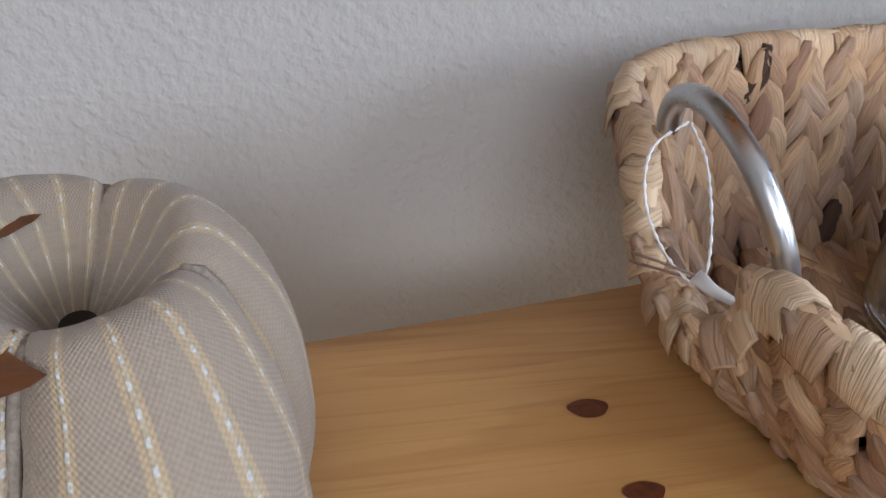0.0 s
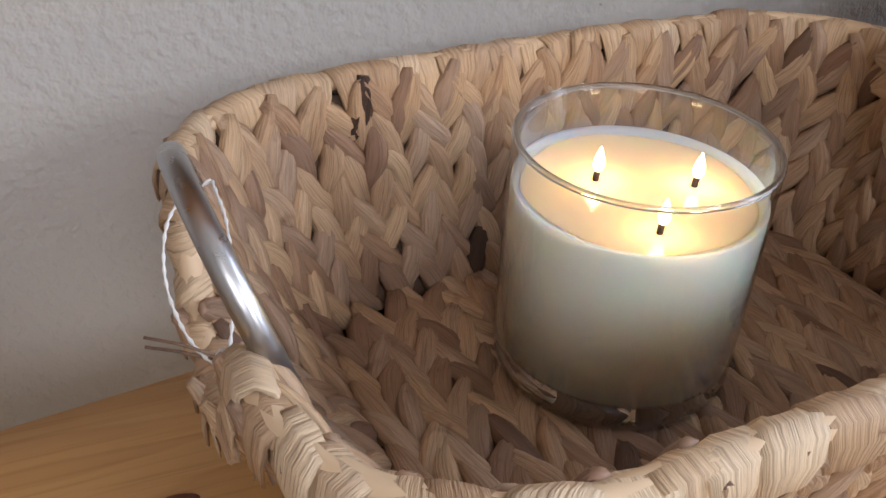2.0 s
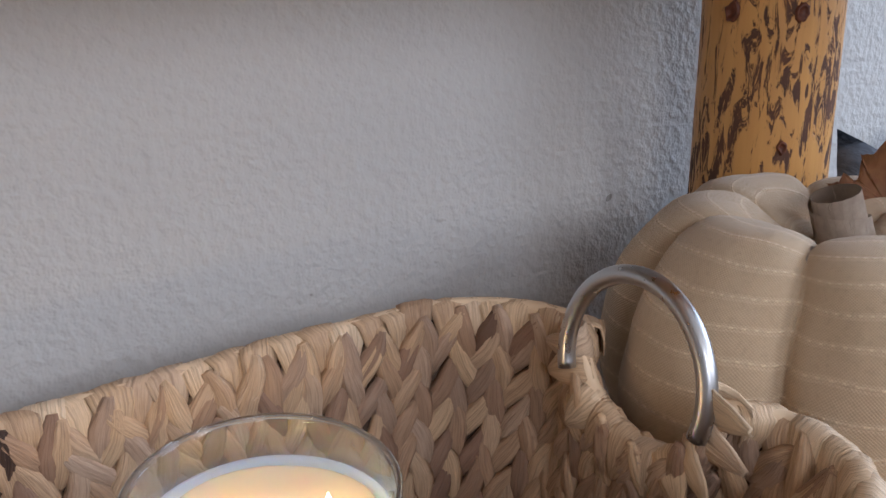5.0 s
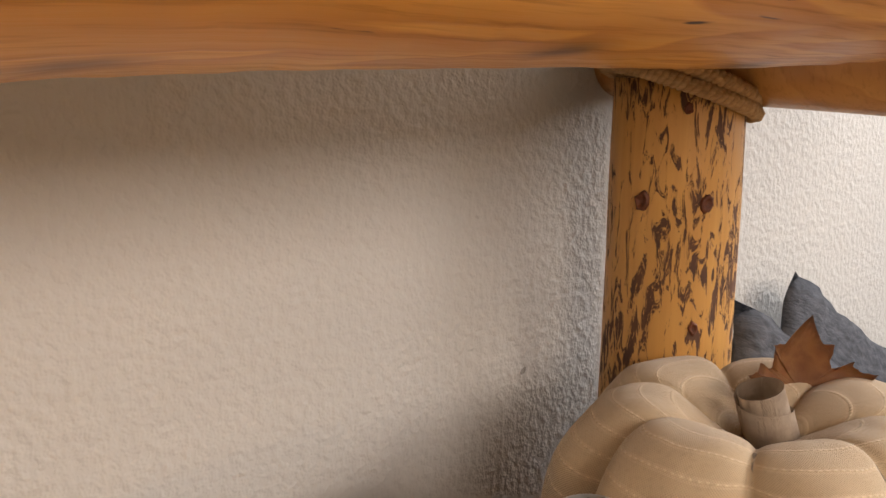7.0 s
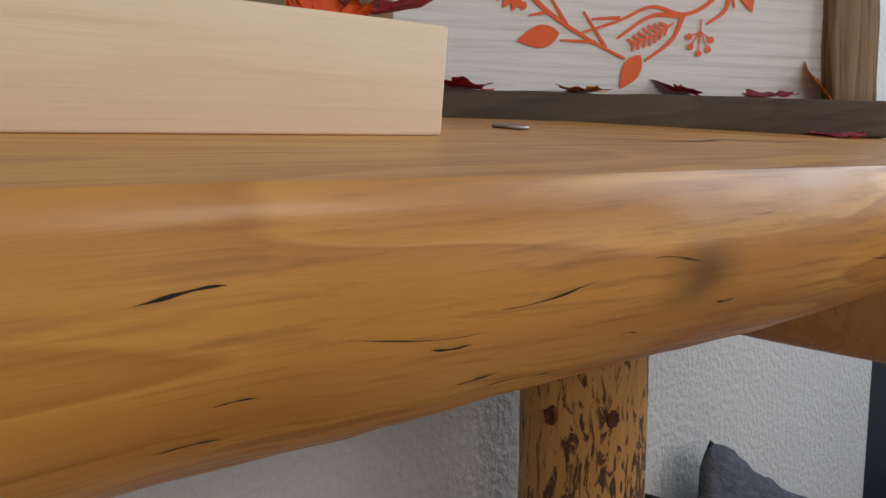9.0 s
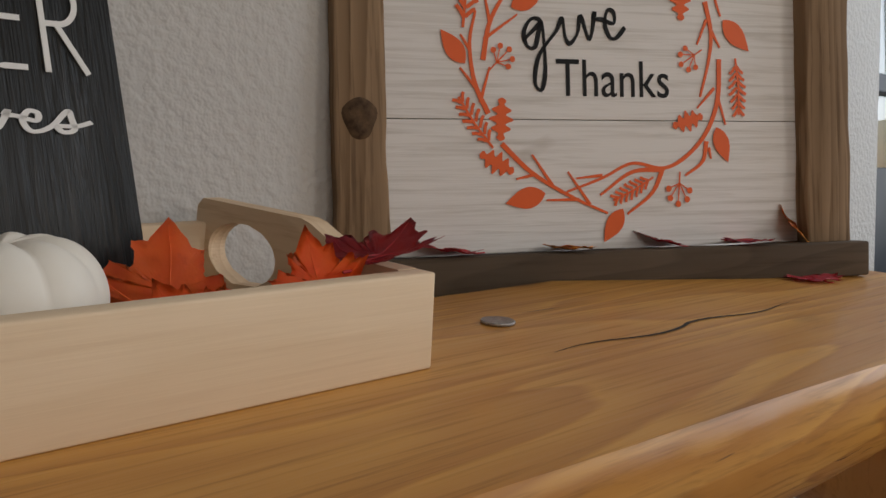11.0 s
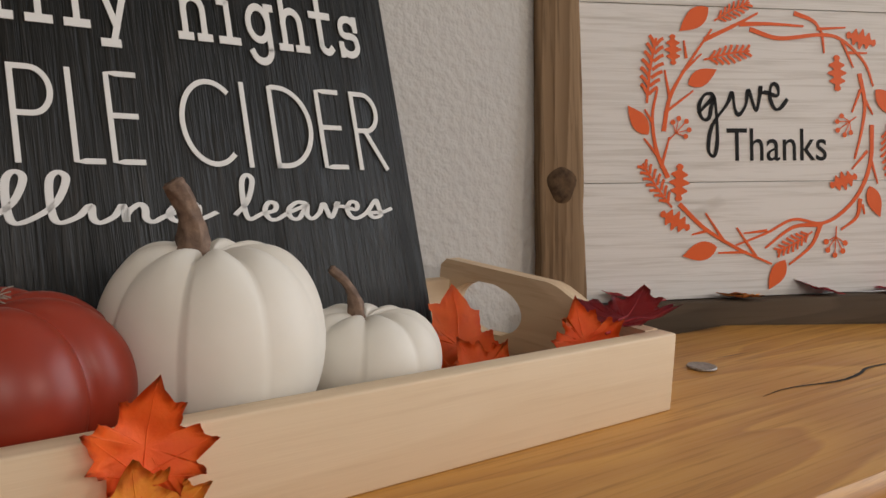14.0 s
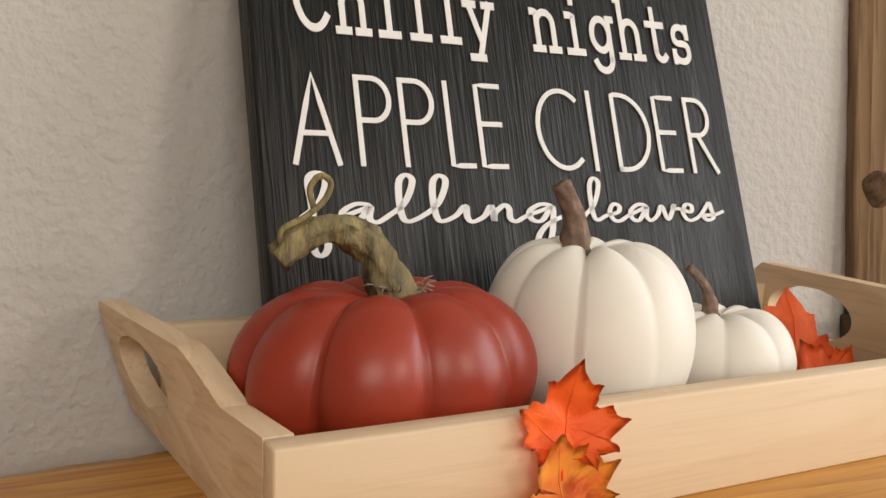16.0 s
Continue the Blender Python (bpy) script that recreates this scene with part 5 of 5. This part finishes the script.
    right = [[(0.124, 0.076), (0.129, 0.051), (0.126, 0.028), (0.118, 0.001)], [(0.129, 0.054), (0.137, 0.04)], [(0.125, 0.062), (0.116, 0.042)], [(0.134, 0.002), (0.141, -0.021)], [(0.131, 0.008), (0.115, -0.008)],
             [(0.136, 0.031), (0.134, -0.001), (0.123, -0.027), (0.104, -0.046), (0.083, -0.055), (0.056, -0.051), (0.03, -0.062), (0.0, -0.072)], [(0.123, -0.034), (0.119, -0.05), (0.103, -0.061)], [(0.125, -0.039), (0.127, -0.048)]]
    bottom = [[(0.083, -0.055), (0.073, -0.074), (0.051, -0.09)], [(0.081, -0.056), (0.055, -0.058), (0.028, -0.075)], [(0.03, -0.06), (0.008, -0.062)], [(-0.052, -0.036), (-0.029, -0.057), (0.002, -0.075), (0.034, -0.089)],
              [(-0.027, -0.059), (-0.041, -0.062)], [(-0.012, -0.067), (-0.028, -0.044)], [(0.01, -0.078), (-0.017, -0.078)], [(0.019, -0.082), (0.001, -0.057)]]
    left = [[(-0.062, -0.014), (-0.072, 0.009), (-0.075, 0.037), (-0.07, 0.06)], [(-0.075, 0.032), (-0.082, 0.043)], [(-0.069, 0.002), (-0.083, 0.019)], [(-0.068, -0.006), (-0.06, 0.02)]]
    lift = 0.0
    for line in top_left + top_right + right + bottom + left:
        lift += 0.00001
        twig(line, 0.0040 if len(line) > 2 else 0.0026, 0.0017 if len(line) > 2 else 0.0013, lift)

    def blade(x, y, turn, size, kind):
        """kind: plain leaf, fern, oak leaf or berries."""
        bm = bmesh.new()
        m = Matrix.Translation((x, y, 0.0009)) @ Matrix.Rotation(radians(turn), 4, "Z") @ Matrix.Diagonal((size, size, 1, 1))
        if kind == "leaf":
            n = 14
            pts = [(t / n, 0.24 * math.sin(math.pi * (t / n) ** 0.8)) for t in range(n + 1)]
            ring = pts + [(x, -y) for x, y in pts[-2:0:-1]]
            cap(bm, [bm.verts.new((x, y, 0)) for x, y in ring])
        elif kind == "oak":
            n = 32
            pts = [(t / n, (0.05 + 0.24 * math.sin(math.pi * t / n)) * (0.72 + 0.34 * math.sin(t / n * 6.0 * 2 * math.pi * 0.75)) * (0.2 if t in (0, n) else 1.0)) for t in range(n + 1)]
            ring = pts + [(x, -y) for x, y in pts[-2:0:-1]]
            cap(bm, [bm.verts.new((x, y, 0)) for x, y in ring])
        elif kind == "fern":
            ribbon(bm, [(0, 0), (0.5, 0.03), (1, 0)], 0.04, 0, 0.0002)
            for t in range(7):
                x = 0.14 + 0.125 * t
                l = 0.19 * (1 - 0.45 * abs(t - 2.5) / 4)
                for s in (-1, 1):
                    ribbon(bm, [(x, 0.01 * s), (x + 0.09, s * l * 0.6), (x + 0.13, s * l)], 0.052, 0.00005, 0.0002)
        else:
            ribbon(bm, [(0, 0), (0.6, 0.0)], 0.04, 0, 0.0002)
            for ang, l in ((0, 0.9), (32, 0.8), (-32, 0.8), (62, 0.6), (-62, 0.6)):
                x, y = 0.3 + l * 0.6 * math.cos(radians(ang)), l * 0.6 * math.sin(radians(ang))
                ribbon(bm, [(0.3, 0), (x, y)], 0.03, 0.00004, 0.0002)
                cap(bm, [bm.verts.new((x + 0.085 * math.cos(2 * math.pi * k / 12), y + 0.085 * math.sin(2 * math.pi * k / 12), 0.0003 + 0.0001 * (ang % 5))) for k in range(12)])
        bmesh.ops.transform(bm, matrix=face @ m, verts=bm.verts)
        part({"leaf": "vinyl_leaf", "oak": "oak_leaf", "fern": "fern_leaf", "berry": "berry_twig"}[kind], bm, VINYL_ORANGE, ob, smooth=False)

    kinds = {
        "leaf": ((-0.022, 0.129, -143, 0.034), (-0.042, 0.064, 26, 0.030), (-0.079, 0.022, 127, 0.030), (-0.018, -0.073, -168, 0.033), (0.047, -0.086, -124, 0.030), (0.132, -0.023, -69, 0.030), (0.140, 0.062, -45, 0.034)),
        "fern": ((-0.017, 0.118, 26, 0.038), (-0.080, 0.048, 80, 0.055), (-0.027, 0.085, 11, 0.044), (-0.059, -0.039, 125, 0.045), (0.074, -0.062, -154, 0.039), (0.151, 0.032, -87, 0.045), (0.040, 0.150, 170, 0.036)),
        "oak": ((-0.055, 0.080, 91, 0.026), (-0.053, -0.034, 86, 0.032), (-0.043, -0.057, 152, 0.030), (0.120, -0.014, -163, 0.029), (0.101, 0.092, -89, 0.032), (0.111, 0.110, -14, 0.031)),
        "berry": ((-0.060, 0.018, 44, 0.026), (0.098, -0.058, -95, 0.030), (0.120, 0.038, -148, 0.027), (0.075, 0.142, 60, 0.026)),
    }
    for kind, row in kinds.items():
        for x, y, turn, size in row:
            blade(x, y, turn, size, kind)
    return ob


framed_sign()


# ---- pumpkins and leaves in the tray ----
def curved_stem(parent, pts, r0, r1, material, label, ridged=True):
    bm = bmesh.new()
    path = smooth_path(pts, 8)
    vs = tube(bm, path, lambda t: r0 + (r1 - r0) * min(1.0, t * 1.6) + 0.25 * r0 * max(0.0, 0.12 - t) / 0.12, 16)
    for k, row in enumerate(vs):
        for j, v in enumerate(row):
            if ridged:
                c = path[k]
                v.co = c + (v.co - c) * (1 + 0.24 * math.sin(j * 2.4 + k * 0.3) + 0.16 * noise.noise(v.co * 260))
    part("stem", bm, material, parent, label)


def tray_pumpkin(m, R, height, lobes, depth, dimple, phase, material, label, sharp=0.55, power=0.8):
    ob = thing("pumpkin", m, label, "pumpkin", "pumpkins in the tray")
    bm = bmesh.new()
    lobed(bm, R, height, lobes, depth, dimple, 160, 44, phase, sharp, 0.03, 4, False, power)
    part("body", bm, material, ob)
    return ob


rust = tray_pumpkin(on_shelf(-0.1915, 0.0645, 0.008) @ Matrix.Diagonal((1, 0.78, 1, 1)), 0.0665, 0.080, 9, 0.13, 0.012, 0.3, RUST_PUMPKIN, "rust-red painted ribbed pumpkin with a curled stem")
curved_stem(rust, [(0.005, 0.0, 0.066), (0.0, 0.0, 0.078), (-0.007, 0.0, 0.091), (-0.022, -0.001, 0.099), (-0.036, -0.002, 0.096), (-0.046, -0.002, 0.088)], 0.0095, 0.0055, STEM_GREEN, "thick curled green-brown stem")
bm = bmesh.new()
tube(bm, smooth_path([(-0.044, -0.002, 0.090), (-0.045, -0.004, 0.099), (-0.036, -0.004, 0.104), (-0.028, -0.003, 0.110), (-0.025, -0.003, 0.117), (-0.029, -0.002, 0.120), (-0.033, -0.001, 0.115), (-0.031, 0.0, 0.107)], 8), 0.0013, 8)
part("tendril", bm, STEM_GREEN, rust, "thin looped tendril")
bm = bmesh.new()
rnd_f = random.Random(3)
for k in range(26):
    a = rnd_f.uniform(0, 6.28)
    p = Vector((0.005 + 0.011 * math.cos(a), 0.011 * math.sin(a), 0.0735))
    q = p + Vector((rnd_f.uniform(0.002, 0.008) * math.cos(a), rnd_f.uniform(0.002, 0.008) * math.sin(a), rnd_f.uniform(-0.001, 0.004)))
    tube(bm, [p, (p + q) / 2 + Vector((0, 0, 0.0012)), q], 0.0003, 4)
part("frayed_threads", bm, TWINE, rust, "pale frayed threads at the stem")

white = tray_pumpkin(on_shelf(-0.0905, 0.066, 0.008), 0.0492, 0.094, 9, 0.014, 0.008, 0.2, WHITE_PUMPKIN, "cream-white matt ribbed pumpkin with a brown stem", 0.8, 0.72)
curved_stem(white, [(-0.008, 0.0, 0.084), (-0.008, 0.0, 0.096), (-0.011, 0.0, 0.106), (-0.017, 0.0, 0.116)], 0.0068, 0.0042, STEM_BROWN, "short rough brown stem")
small = tray_pumpkin(on_shelf(-0.006, 0.070, 0.008), 0.0385, 0.055, 9, 0.03, 0.006, 0.1, WHITE_PUMPKIN, "small cream-white ribbed pumpkin with a thin stem", 0.8, 0.75)
curved_stem(small, [(-0.006, 0.0, 0.048), (-0.007, 0.0, 0.057), (-0.012, 0.0, 0.066), (-0.021, 0.0, 0.074)], 0.0042, 0.0020, STEM_BROWN, "thin dark brown stem")

# leaves over the tray's edge, in the tray and along the sign
leaf(on_shelf(-0.148, -0.006, 0.030, 80, 8, -8), 0.037, 0.5, 1, LEAF_ORANGE, "bright orange artificial maple leaf over the tray's edge")
leaf(on_shelf(-0.146, -0.008, 0.003, 84, -14, 10), 0.040, 0.5, 2, LEAF_MIX, "yellow and red artificial maple leaf hanging from the tray")
leaf(on_shelf(0.071, 0.086, 0.012, 66, 10, -10), 0.058, -0.3, 3, LEAF_ORANGE, "orange artificial maple leaf standing in the tray")
leaf(on_shelf(0.074, 0.058, 0.010, 46, -26, 10), 0.038, 0.5, 4, LEAF_ORANGE, "orange artificial maple leaf in the tray")
leaf(on_shelf(0.112, 0.024, 0.030, 58, -14, -20), 0.036, 0.6, 5, LEAF_ORANGE, "bright orange artificial maple leaf on the tray's edge")
leaf(on_shelf(0.132, 0.026, 0.0455, 12, -6, -72), 0.052, 0.35, 6, LEAF_RED, "dark red artificial maple leaf on the tray's corner")
leaf(on_shelf(-0.225, 0.05, 0.012, 20, -20, 40), 0.04, 0.5, 7, LEAF_RED, "dark red artificial maple leaf under the pumpkin")


def rail_leaf(s, lift, size, turn, tilt, seed, material, label):
    d = Vector((0.891, -0.454, 0.0))
    p = Vector((0.429, -0.083, 1.145)) + d * s + Vector((-0.454, -0.891, 0)) * 0.018 + Vector((0, 0, -0.1135 + lift))
    leaf(Matrix.Translation(p) @ pose(0, 0, 0, tilt, 0, turn), size, 0.15, seed, material, label)


rail_leaf(-0.085, 0.0, 0.046, 60, 8, 11, LEAF_RED, "dark red artificial maple leaf on the sign's rail")
rail_leaf(0.005, 0.0, 0.036, 70, 2, 12, LEAF_MIX, "yellow artificial maple leaf on the sign's rail")
rail_leaf(0.085, 0.0, 0.036, 40, 15, 13, LEAF_RED, "dark red artificial maple leaf leaning on the sign")
rail_leaf(0.160, 0.0, 0.040, 75, 2, 14, LEAF_RED, "dark red artificial maple leaf on the sign's rail")
rail_leaf(0.205, 0.002, 0.034, 20, 50, 15, LEAF_MIX, "yellow and red artificial maple leaf standing on the rail")
leaf(Matrix.Translation((0.572, -0.222, 1.002)) @ pose(0, 0, 0, 4, 0, -30), 0.040, 0.2, 16, LEAF_RED, "dark red artificial maple leaf lying on the shelf")


def coin():
    ob = thing("coin", on_shelf(0.249, 0.048, 0.0003), "small worn silver coin lying on the shelf", "coin")
    bm = bmesh.new()
    lathe(bm, [(0.0001, 0.0), (0.0094, 0.0), (0.0098, 0.0004), (0.0098, 0.0014), (0.0094, 0.0018), (0.0086, 0.0014), (0.0001, 0.0014)], 40)
    part("disc", bm, SILVER, ob)


coin()
